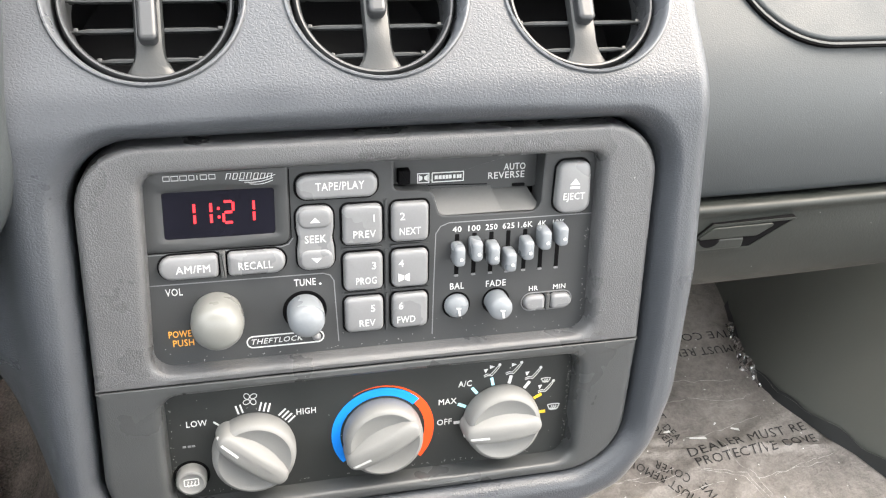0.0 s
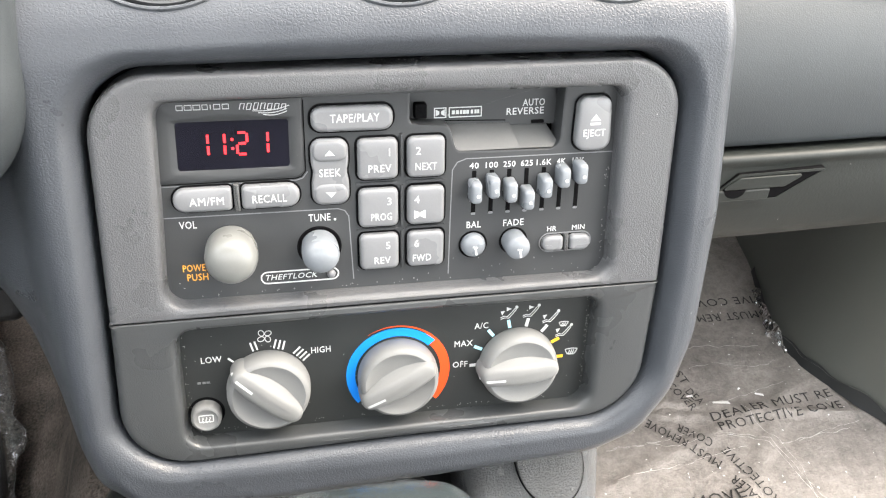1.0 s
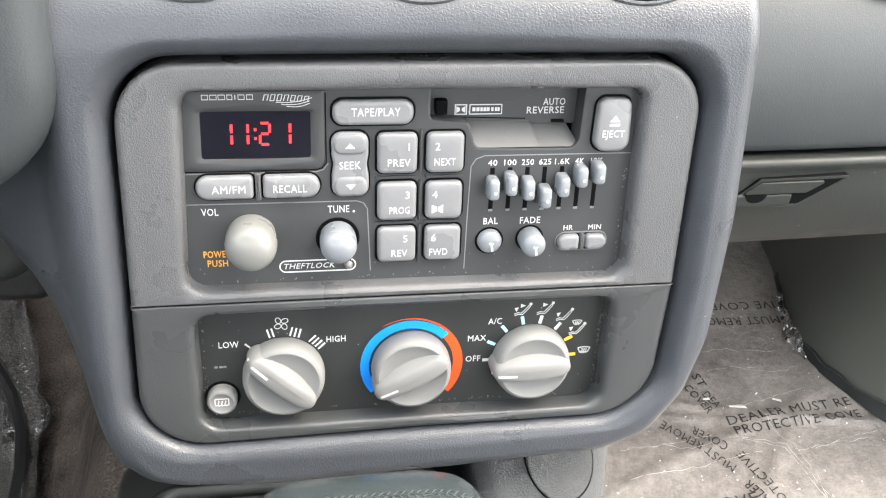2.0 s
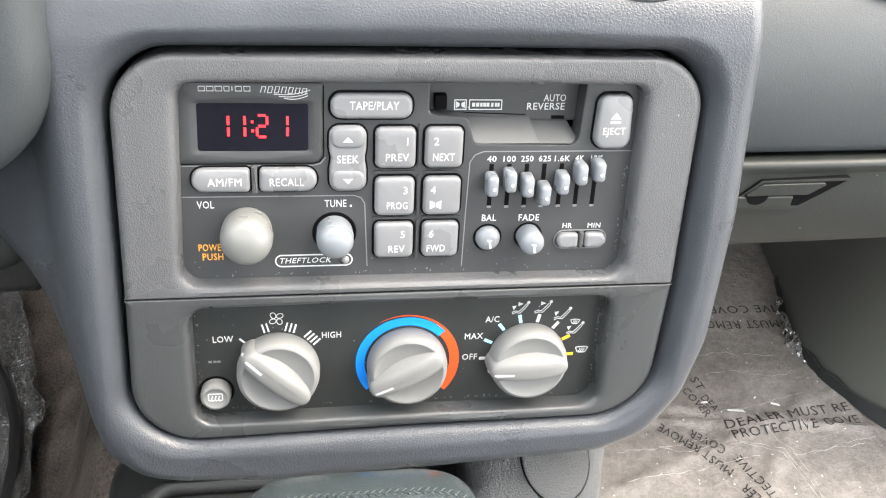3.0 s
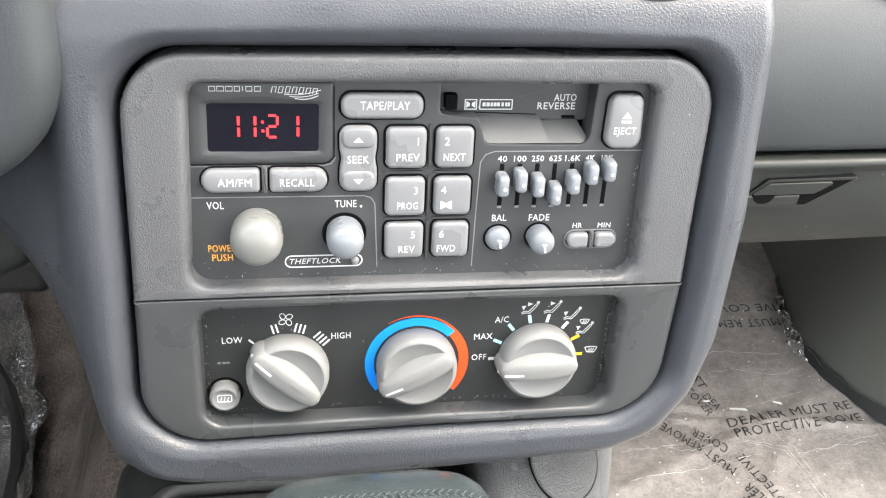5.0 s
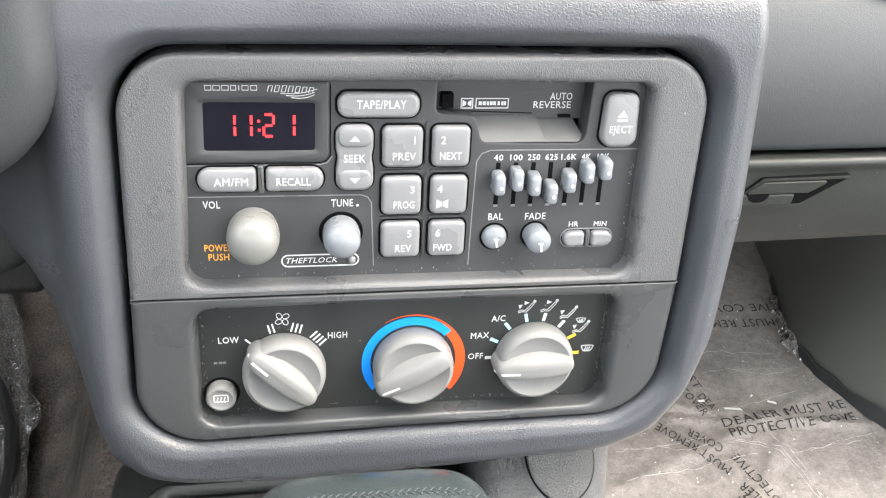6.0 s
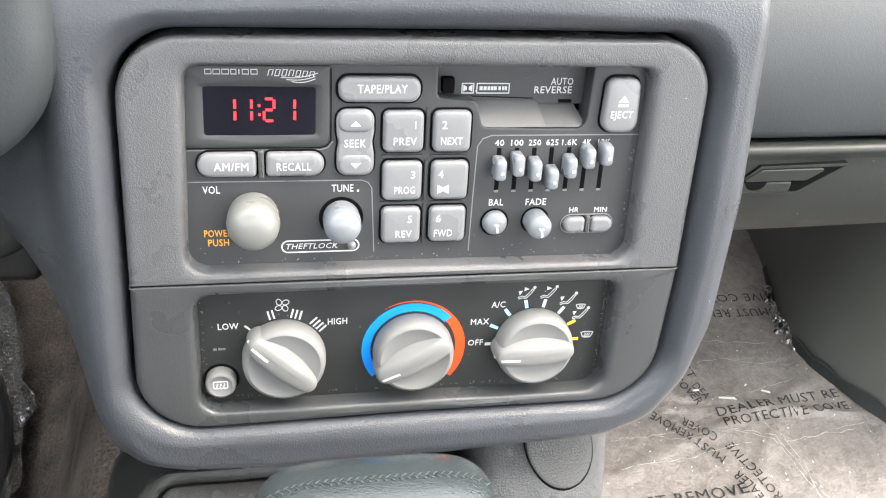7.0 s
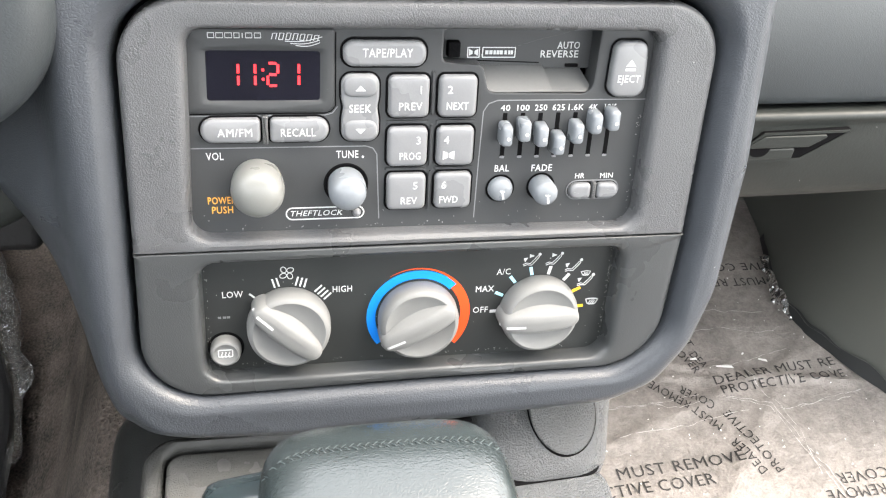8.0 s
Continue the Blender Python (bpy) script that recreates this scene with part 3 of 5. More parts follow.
part("slot_ramp", bm, RAMP, radio, "grey sloping lip below the cassette slot", smooth=False)
bm = bmesh.new()
ramp_b = [(46.7, 19.0, -10.5), (62.5, 19.0, -10.5), (67.5, 10.2, -1.0), (50.0, 10.2, -1.4)]
vs = [bm.verts.new(P(*p)) for p in ramp_b] + [bm.verts.new(P(p[0], p[1], -15)) for p in ramp_b]
for q in ((0, 1, 2, 3), (0, 4, 5, 1), (1, 5, 6, 2), (2, 6, 7, 3), (3, 7, 4, 0)):
    bm.faces.new([vs[i] for i in q])
part("slot_corner", bm, RAMP, radio, smooth=False)
bm = bmesh.new()
slab(bm, rrect(8.3, 26.6, 5.0, 6.2, 0.5, 2), -9, -4.5, 0.5, 2)
part("slot_lever", bm, GAP, radio)
bm = bmesh.new()
slab(bm, rrect(59, 19.4, 5.5, 1.3, 0.3, 2), -9, -8.0)
part("door_notch", bm, GAP, door)
lettering("print", "AUTO", 57.1, 27.6, 2.9, -8.75, WHITE, door, 9.6)
lettering("print", "REVERSE", 53.5, 24.0, 2.9, -8.75, WHITE, door, 16.2)
groove("door_slit", [(5.0, 21.8), (45.0, 20.4)], 0.5, -8.78, GAP, radio)
# plain boxes for the noise-reduction mark
bm = bmesh.new()
for a, b in (((14.5, 26.6), (19.7, 26.6)), ((14.5, 22.6), (19.7, 22.6)), ((14.7, 22.6), (14.7, 26.6)), ((19.5, 22.6), (19.5, 26.6)),
             ((20.8, 26.6), (34.6, 26.6)), ((20.8, 22.6), (34.6, 22.6)), ((20.9, 22.6), (20.9, 26.6)), ((34.5, 22.6), (34.5, 26.6))):
    stroke(bm, [a, b], 0.4, -8.75)
fill(bm, [(15.2, 23.2), (16.7, 24.0), (16.7, 25.2), (15.2, 26.0)], -8.75)
fill(bm, [(19.0, 23.2), (19.0, 26.0), (17.5, 25.2), (17.5, 24.0)], -8.75)
for u, wd in ((22.0, 1.3), (23.7, 1.3), (25.4, 1.0), (26.7, 1.2), (28.1, 1.2), (30.0, 1.0), (31.6, 0.9), (32.7, 0.9)):
    fill(bm, [(u, 23.8), (u + wd, 23.8), (u + wd, 25.4), (u, 25.4)], -8.75)
part("noise_reduction_mark", bm, WHITE, door)

# Display window and clock digits.
bm = bmesh.new()
frame_out = rounded([(-39.2, 36), (-96.5, 36), (-96.5, 3.0), (-39.5, 3.0)], [1, 1, 1, 4], 5)
c = Vector((-66.4, 17.6))
win = rounded([(-45.0, 27.2), (-87.2, 27.4), (-87.8, 8.2), (-45.4, 8.1)], 0.8, 2)
angs, (ro, ri) = spokes(c, [frame_out, win], 160, [(-39.2, 36), (-96.5, 36), (-96.5, 3.0)])
lps = []
for rs, off, w in ((ro, 0, 0.02), (ro, -0.5, 0.7), (ro, -1.0, 0.9), (ri, 3.4, 1.0), (ri, 2.4, 0.95), (ri, 0.5, 0.3), (ri, 0.0, 0.05)):
    lps.append([(c.x + (r + off) * math.cos(a), c.y + (r + off) * math.sin(a), w) for r, a in zip(rs, angs)])
rings(bm, lps)
display = part("display_frame", bm, FACE, radio)
bm = bmesh.new()
slab(bm, inset(win, -0.2), -0.5, 0.12)
part("display_window", bm, GLASS, display, "dark glossy display window")
groove("panel_line", [(-96.3, 2.7), (-43.5, 2.7), (-41.0, 3.4), (-39.2, 5.6), (-38.9, 34.5)], 0.5, 0.0, GAP, radio)
groove("panel_line", [(-96.3, 1.9), (-43.2, 1.9), (-40.4, 2.7), (-38.4, 5.3)], 0.4, 0.0, BUTTON, radio)


def seg(bm, u0, v0, u1, v1):
    stroke(bm, [(u0, v0), (u1, v1)], 1.0, 0.13, 0.1)


def digit(u, which):
    bm = bmesh.new()
    top, mid, bot, half = 22.6, 18.25, 13.9, 1.9
    bars = {"a": (u - half + 0.5, top, u + half - 0.4, top), "g": (u - half + 0.5, mid, u + half - 0.5, mid),
            "d": (u - half + 0.4, bot, u + half - 0.5, bot), "b": (u + half, mid + 0.5, u + half + 0.1, top - 0.3),
            "c": (u + half - 0.1, bot + 0.3, u + half, mid - 0.5), "e": (u - half - 0.1, bot + 0.3, u - half, mid - 0.5),
            "f": (u - half, mid + 0.5, u - half + 0.1, top - 0.3)}
    for ch in which:
        seg(bm, *bars[ch])
    return part("clock_digit", bm, DIGIT, display, "glowing red clock digit")


digit(-77.7, "bc")
digit(-71.4, "bc")
digit(-62.9, "abged")
digit(-55.0, "bc")
bm = bmesh.new()
for v in (20.0, 16.4):
    slab(bm, rrect(-66.6, v, 1.0, 1.1, 0.2, 2), 0.13, 0.23)
part("clock_colon", bm, DIGIT, display)

# Maker's marks as plain shapes: a row of small hollow boxes, and slanted boxes over three swooshes.
bm = bmesh.new()
for u, wd in ((-84.8, 2.3), (-81.7, 2.5), (-78.5, 2.5), (-75.5, 1.9), (-73.3, 0.3), (-71.1, 2.3), (-67.9, 2.3)):
    box = [(u - wd / 2, 32.4), (u + wd / 2, 32.4), (u + wd / 2, 34.2), (u - wd / 2, 34.2)]
    stroke(bm, box + box[:2] if wd > 1 else [box[0], box[3]], 0.34, 0.94, 0.08)
part("maker_mark", bm, WHITE, display)
bm = bmesh.new()
for i in range(7):
    u, low, tall = -62.9 + 2.6 * i, 31.9 - 0.08 * i, 2.5 - 0.12 * abs(i - 2)
    box = [(u, low), (u + 1.5, low), (u + 1.5 + 0.28 * tall, low + tall), (u + 0.28 * tall, low + tall)]
    stroke(bm, box + box[:2] if i % 3 else box[1:] + box[:1], 0.34, 0.94, 0.08)
for r, v in ((0, 31.2), (1, 30.4), (2, 29.6)):
    stroke(bm, [(-58 + 2.0 * r + x, v - 0.8 * math.sin(math.pi * x / (14 - 2.5 * r)) + 0.12 * x) for x in range(0, int(15 - 2.5 * r), 1)], 0.26, 0.94, 0.08)
part("maker_mark", bm, WHITE, display)


def button(name, loop, w1, mat=BUTTON, bevel=1.1, dome=0.0, parent=radio, gap=0.95, label=""):
    bm = bmesh.new()
    slab(bm, inset(loop, -gap), -0.5, 0.06)
    part("button_gap", bm, GAP, parent)
    bm = bmesh.new()
    slab(bm, loop, 0.05, w1, bevel, 4, dome)
    return part(name, bm, mat, parent, label)


b = button("tape_button", rrect(-20.2, 26.8, 32.4, 10.2, 4.3, 6), 3.0, bevel=1.8, label="rounded grey tape button")
lettering("print", "TAPE/PLAY", -19.2, 27.3, 3.3, 3.0, WHITE, b, 19.4)
b = button("band_button", rounded([(-68.4, 1.4), (-91.3, 1.4), (-91.3, -8.6), (-68.6, -8.6)], [1.9, 4.8, 4.8, 1.9], 6), 2.9, bevel=1.7, dome=0.35, gap=0.8)
lettering("print", "AM/FM", -78.3, -3.9, 3.2, 3.22, WHITE, b, 13.2)
b = button("recall_button", rounded([(-41.9, 1.4), (-64.8, 1.4), (-65.0, -8.6), (-42.2, -8.6)], [4.8, 1.9, 1.9, 4.8], 6), 2.9, bevel=1.7, dome=0.35, gap=0.8)
lettering("print", "RECALL", -54.0, -4.1, 3.2, 3.22, WHITE, b, 13.5)
bm = bmesh.new()
slab(bm, rrect(-66.7, -3.4, 2.2, 11.4, 0.4, 2), 0.0, 2.6, 0.6, 3)
part("button_divider", bm, RAMP, radio)

# Seek rocker: two raised ends and a dished middle.
rocker = rounded([(-22.1, 18.8), (-37.1, 18.8), (-37.1, 9.5), (-36.3, 5.0), (-37.1, 0.5), (-37.1, -8.8), (-22.1, -8.8), (-22.1, 0.5), (-22.9, 5.0),
                  (-22.1, 9.5)], [4.2, 4.2, 4, 6, 4, 4.2, 4.2, 4, 6, 4], 5)
bm = bmesh.new()
slab(bm, inset(rocker, -0.75), -0.5, 0.06)
part("button_gap", bm, GAP, radio)
bm = bmesh.new()
slab(bm, rocker, 0.05, 2.2, 1.1, 4)
rock = part("seek_rocker", bm, BUTTON, radio, "grey seek rocker with raised ends")
for v in (14.0, -4.0):
    bm = bmesh.new()
    slab(bm, rrect(-29.6, v, 13.6, 8.6, 3.6, 6), 1.2, 3.05, 1.4, 5, 0.15)
    part("rocker_pad", bm, BUTTON, rock)
lettering("print", "SEEK", -29.7, 5.0, 3.2, 2.22, WHITE, rock, 8.6)
bm = bmesh.new()
fill(bm, [(-31.6, 12.4), (-27.6, 12.4), (-29.6, 14.6)], 3.2)
fill(bm, [(-31.6, -3.0), (-29.6, -5.2), (-27.6, -3.0)], 3.2)
part("arrow_print", bm, WHITE, rock)

# Preset buttons.
COLS, ROWS_V = ((-10.4, 16.4), (9.4, 15.6)), ((9.6, 17.2), (-11.4, 16.8), (-31.2, 16.2))
PRESETS = [("1", "PREV", 4.6, 0.6, 9.3), ("2", "NEXT", -3.4, -0.2, 8.9), ("3", "PROG", 4.3, 1.0, 8.6), ("4", "", -4.0, 0, 0),
           ("5", "REV", 3.6, 1.1, 6.8), ("6", "FWD", -4.1, -1.8, 7.9)]
for i, (num, word, du, dw, wd) in enumerate(PRESETS):
    (cu, bw), (cv, bh) = COLS[i % 2], ROWS_V[i // 2]
    b = button("preset_button", rrect(cu, cv, bw, bh, 2.6, 5), 3.0, bevel=1.7, dome=0.25, label="square grey numbered preset button")
    lettering("print", num, cu + du, cv + 3.1, 3.2, 3.2, WHITE, b)
    if word:
        lettering("print", word, cu + dw, cv - 3.6, 3.1, 3.2, WHITE, b, wd)
    else:
        bm = bmesh.new()
        fill(bm, [(cu - 5.2, cv - 5.4), (cu - 3.0, cv - 4.4), (cu - 3.0, cv - 2.6), (cu - 5.2, cv - 1.6)], 3.2)
        fill(bm, [(cu - 0.4, cv - 5.4), (cu - 0.4, cv - 1.6), (cu - 2.5, cv - 2.6), (cu - 2.5, cv - 4.4)], 3.2)
        part("print", bm, WHITE, b)
bm = bmesh.new()
for pts in (((-0.4, 19.5), (-0.4, 1.5)), ((-0.4, -2.5), (-0.4, -20.5)), ((-0.4, -22.5), (-0.4, -40.5))):
    stroke(bm, pts, 1.0, 0.0, 0.9)
for v in (-1.1, -21.5):
    stroke(bm, [(-19, v), (-2.4, v)], 1.0, 0.0, 0.9)
    stroke(bm, [(1.6, v), (17.6, v)], 1.0, 0.0, 0.9)
part("button_grid", bm, FACE, radio)

# Lower left section: outline, volume and tuning knobs.
groove("panel_line", [(-96.0, -11.2), (-27.0, -11.4), (-24.2, -12.4), (-22.6, -15.0), (-21.4, -44.0)], 0.45, 0.0, BUTTON, radio)
lettering("print", "VOL", -86.7, -14.6, 3.1, 0.0, WHITE, radio, 6.7)
lettering("print", "TUNE", -34.6, -14.8, 3.1, 0.0, WHITE, radio, 8.9)
bm = bmesh.new()
turned(bm, -28.3, -16.0, [(0.5, 0), (0.5, 0.15)], 10)
part("print", bm, WHITE, radio)
lettering("print", "POWER", -85.2, -33.6, 3.0, 0.0, ORANGE, radio, 11.0)
lettering("print", "PUSH", -85.2, -37.8, 3.0, 0.0, ORANGE, radio, 8.3)
bm = bmesh.new()
turned(bm, -70.6, -25.9, [(9.6, 0), (10.2, 0.4), (10.5, 4), (10.5, 9), (10.1, 12), (9.2, 14.2), (7.7, 15.9), (5.4, 17.1), (2.5, 17.7), (0.3, 17.8)], 48)
part("volume_knob", bm, KNOB_PEARL, radio, "pearly light grey domed volume knob")
bm = bmesh.new()
turned(bm, -35.2, -27.8, [(9.2, 0.05), (9.2, 0.25), (8.7, 0.3), (8.5, 0.06), (0.3, 0.06)], 40)
part("knob_well", bm, GAP, radio)
bm = bmesh.new()
turned(bm, -35.2, -27.8, [(7.6, 0.05), (7.8, 4), (7.7, 8), (7.3, 10.5), (6.2, 12.4), (4.2, 13.6), (2, 14.1), (0.3, 14.2)], 40)
part("tuning_knob", bm, KNOB_BLUE, radio, "bluish grey domed tuning knob")
bm = bmesh.new()
lp = rrect(-43.8, -40.6, 32, 5.2, 2.6, 8)
stroke(bm, lp + lp[:2], 0.55, 0.0)
part("print_frame", bm, WHITE, radio)
lettering("print", "THEFTLOCK", -47.2, -40.5, 2.4, 0.0, WHITE, radio, 21.5, 0.25)
bm = bmesh.new()
turned(bm, -30.8, -40.6, [(1.8, 0.0), (1.7, 0.9), (1.1, 1.6), (0.2, 1.8)], 20)
part("indicator_lamp", bm, BUTTON, radio)

# Equaliser sliders.
groove("panel_line", [(92, 7.2), (26.5, 7.2), (22.8, 5.8), (20.8, 2.5), (20.2, -20), (19.8, -45)], 0.45, 0.0, BUTTON, radio)
LEVELS = (-6.2, -4.4, -6.7, -10.5, -5.7, -1.6, -0.3)
for i, (word, lv) in enumerate(zip(("40", "100", "250", "625", "1.6K", "4K", "12K"), LEVELS)):
    u = 30.1 + 7.58 * i
    bm = bmesh.new()
    slab(bm, rrect(u, -8.0, 1.9, 19.6, 0.3, 2), -0.4, 0.08)
    part("slider_slot", bm, GAP, radio)
    bm = bmesh.new()
    slab(bm, rrect(u, -17.4, 1.9, 1.0, 0.3, 2), 0.0, 0.3)
    part("slot_end", bm, BUTTON, radio)
    lettering("print", word, u - 0.1, 4.0, 2.5, 0.0, WHITE, radio, 1.35 * len(word) + 1.2)
    bm = bmesh.new()
    cu, cv, lps = u - 0.35, lv + 0.4, []
    for w, wide, tall, r in ((0.6, 5.0, 9.4, 1.3), (0.9, 5.2, 9.6, 1.4), (5.0, 5.0, 9.2, 1.5), (6.9, 4.7, 8.8, 1.5), (7.6, 4.3, 8.3, 1.5), (8.05, 3.6, 7.5, 1.4), (8.25, 2.4, 6.2, 1.0)):
        lps.append(flat(rrect(cu, cv, wide, tall, r, 5), w))
    rings(bm, lps, True, True)
    s = part("slider_knob", bm, KNOB_BLUE, radio, "small bluish grey slider knob")
    bm = bmesh.new()
    slab(bm, rrect(cu + 0.5, cv - 0.9, 1.5, 1.5, 0.7, 3), 7.9, 8.34)
    part("dot_print", bm, WHITE, s)

lettering("print", "BAL", 30.6, -22.5, 3.0, 0.0, WHITE, radio, 6.3)
lettering("print", "FADE", 48.2, -22.7, 3.0, 0.0, WHITE, radio, 9.1)
for u, v, high, name in ((30.4, -31.6, 4.0, "balance_knob"), (48.4, -31.2, 10.5, "fader_knob")):
    bm = bmesh.new()
    turned(bm, u, v, [(6.3, 0.03), (6.3, 0.3), (5.9, 0.35), (5.8, 0.06), (0.3, 0.06)], 32)
    part("knob_well", bm, GAP, radio)
    bm = bmesh.new()
    turned(bm, u, v, [(5.4, 0.05), (5.4, high - 2.6), (4.9, high - 1.2), (3.6, high - 0.3), (1.8, high), (0.2, high + 0.1)], 32)
    kn = part(name, bm, KNOB_BLUE, radio, "small round grey push knob")
    bm = bmesh.new()
    stroke(bm, [(u + 0.3, v - 0.2), (u + 0.9, v - 3.6)], 0.9, high - 0.6, 0.7)
    stroke(bm, [(u - 0.8, v + 0.2), (u + 1.3, v - 0.1)], 0.7, high - 0.4, 0.6)
    part("pointer_print", bm, WHITE, kn)
lettering("print", "HR", 65.8, -26.9, 2.3, 0.0, WHITE, radio, 4.2)
lettering("print", "MIN", 78.0, -27.0, 2.3, 0.0, WHITE, radio, 5.8)
well = rrect(72.3, -33.4, 23.6, 8.6, 4.3, 8)
bm = bmesh.new()
stroke(bm, well + well[:2], 0.5, 0.0, 0.3)
part("well_rim", bm, BUTTON, radio)
button("hour_button", rounded([(70.9, -29.8), (61.1, -29.8), (61.1, -37.0), (70.9, -37.0)], [1.9, 3.5, 3.5, 1.9], 6), 2.8, bevel=1.6, gap=0.6)
button("minute_button", rounded([(83.5, -29.8), (73.7, -29.8), (73.7, -37.0), (83.5, -37.0)], [3.5, 1.9, 1.9, 3.5], 6), 2.8, bevel=1.6, gap=0.6)
bm = bmesh.new()
slab(bm, rrect(72.3, -33.4, 1.9, 7.8, 0.4, 2), 0.0, 2.2, 0.5, 3)
part("button_divider", bm, RAMP, radio)
b = button("eject_button", rounded([(87.0, 32.0), (72.8, 32.0), (72.0, 9.0), (88.0, 9.0)], [4, 4, 5, 5], 6), 4.0, bevel=1.8, dome=0.4, label="tall grey eject button")
lettering("print", "EJECT", 79.9, 16.6, 3.0, 4.3, WHITE, b, 9.6)
bm = bmesh.new()
fill(bm, [(77.8, 22.2), (82.2, 22.2), (80.0, 25.0)], 4.35)
fill(bm, [(77.8, 20.4), (82.2, 20.4), (82.2, 21.4), (77.8, 21.4)], 4.35)
part("eject_print", bm, WHITE, b)

# ---- heater and air-conditioning controls ----
bm = bmesh.new()
slab(bm, rrect(-4.3, -88.0, 190, 66, 3, 3), -9, -1.3)
part("control_plate", bm, PLATE, heater)
PW = -1.3
KNOBS = [(-60.4, 136.5), (-2.9, 207.5), (53.4, 183.0)]


def build_knob(cu, ang, cv=-94.0):
    bm = bmesh.new()
    turned(bm, cu, cv, [(18.0, PW), (18.3, PW + 1.5), (18.1, PW + 6), (17.5, PW + 8.6), (16.7, PW + 9.8), (15.6, PW + 10.2), (14.6, PW + 9.8),
                        (12.8, PW + 9.1), (9, PW + 8.5), (4, PW + 8.2), (0.3, PW + 8.2)], 64)
    k1 = part("rotary_knob", bm, KNOB, heater, "round light grey rotary knob with a grip bar")
    bm = bmesh.new()
    ca, sa = math.cos(radians(ang)), math.sin(radians(ang))

    def q(a, b):
        return Vector((cu + a * ca - b * sa, cv + a * sa + b * ca))

    # grip bar: its flanks swell towards the middle, the nose stands out past the disc
    def blade(length, mid, tip):
        xs = [length / 2 * math.sin(math.pi / 2 * (i / 14 - 1)) for i in range(29)]
        ys = [(tip + (mid - tip) * math.cos(math.pi * x / length)) / 2 * (1 - abs(2 * x / length) ** 9) ** 0.5 for x in xs]
        return [(x, y) for x, y in zip(xs, ys)] + [(x, -y) for x, y in list(zip(xs, ys))[-2:0:-1]]

    lps = []
    for length, mid, tip, w in ((37.6, 17.6, 10.4, PW + 2.0), (37.6, 17.2, 10.2, PW + 6.6), (37.2, 12.8, 9.8, PW + 9.2), (36.8, 10.8, 9.4, PW + 11.4),
                                (36.2, 9.8, 8.8, PW + 12.8), (35.2, 8.4, 7.6, PW + 13.6), (33.4, 6.0, 5.2, PW + 14.0), (29.0, 2.0, 1.6, PW + 14.2)):
        lps.append([(*q(x + 0.9, y), w - 1.6 * smooth01(3, 20, abs(x))) for x, y in blade(length, mid, tip)])
    rings(bm, lps, True, True)
    part("grip_bar", bm, KNOB, k1)
    bm = bmesh.new()
    run = [8.6 + 0.8 * i for i in range(15)]
    edge = []
    for a in run:
        w = PW + 14.15 - 1.6 * smooth01(3, 20, a - 0.9) - 5.0 * smooth01(16.4, 20.2, a) ** 1.6 + 0.15
        edge.append([bm.verts.new(P(*q(a, 0.9 + b), w)) for b in (-0.6, 0.6)])
    for a, b in zip(edge, edge[1:]):
        bm.faces.new((a[0], a[1], b[1], b[0]))
    part("pointer_print", bm, WHITE, k1)


for cu, ang in KNOBS:
    build_knob(cu, ang)


def arc(bm, cu, cv, r0, r1, a0, a1, w, high=0.12, taper=0.0, n=40):
    out, inn = [], []
    for i in range(n + 1):
        f = i / n
        a = radians(a0 + (a1 - a0) * f)
        ra = r0 + taper * (r1 - r0) * f
        out.append(Vector((cu + r1 * math.cos(a), cv + r1 * math.sin(a))))
        inn.append(Vector((cu + ra * math.cos(a), cv + ra * math.sin(a))))
    for z0, z1 in ((w, w + high),):
        ot = [bm.verts.new(P(p.x, p.y, z1)) for p in out]
        it = [bm.verts.new(P(p.x, p.y, z1)) for p in inn]
        ob_ = [bm.verts.new(P(p.x, p.y, z0)) for p in out]
        ib = [bm.verts.new(P(p.x, p.y, z0)) for p in inn]
        for i in range(n):
            bm.faces.new((ot[i], ot[i + 1], it[i + 1], it[i]))
            bm.faces.new((ob_[i], ob_[i + 1], ot[i + 1], ot[i]))
            bm.faces.new((it[i], it[i + 1], ib[i + 1], ib[i]))
        bm.faces.new((ot[0], it[0], ib[0], ob_[0]))
        bm.faces.new((ot[n], it[n], ib[n], ob_[n]))


bm = bmesh.new()
arc(bm, -2.9, -94, 19.2, 23.2, 218, 42, PW, 0.2)
part("cold_scale", bm, BLUE, heater, "blue cold arc print")
bm = bmesh.new()
arc(bm, -2.9, -94, 20.0, 24.4, -42, 55, PW, 0.12)
arc(bm, -2.9, -94, 23.5, 24.4, 55, 122, PW, 0.12, 0.9)
part("hot_scale", bm, RED, heater, "red hot arc print")

lettering("print", "LOW", -83.8, -78.4, 3.0, PW, WHITE, heater, 8.7)
lettering("print", "HIGH", -36.8, -78.2, 3.0, PW, WHITE, heater, 8.5)
lettering("print", "OFF", 26.5, -92.9, 3.0, PW, WHITE, heater, 7.0)
lettering("print", "MAX", 27.9, -81.9, 3.0, PW, WHITE, heater, 8.5)
lettering("print", "A/C", 36.0, -73.4, 3.0, PW, WHITE, heater, 6.4)


def marks(cu, angles, r0, r1, width, mat):
    for a in angles:
        bm = bmesh.new()
        ca, sa = math.cos(radians(a)), math.sin(radians(a))
        stroke(bm, [(cu + r0 * ca, -94 + r0 * sa), (cu + r1 * ca, -94 + r1 * sa)], width, PW)
        part("tick_print", bm, mat, heater)


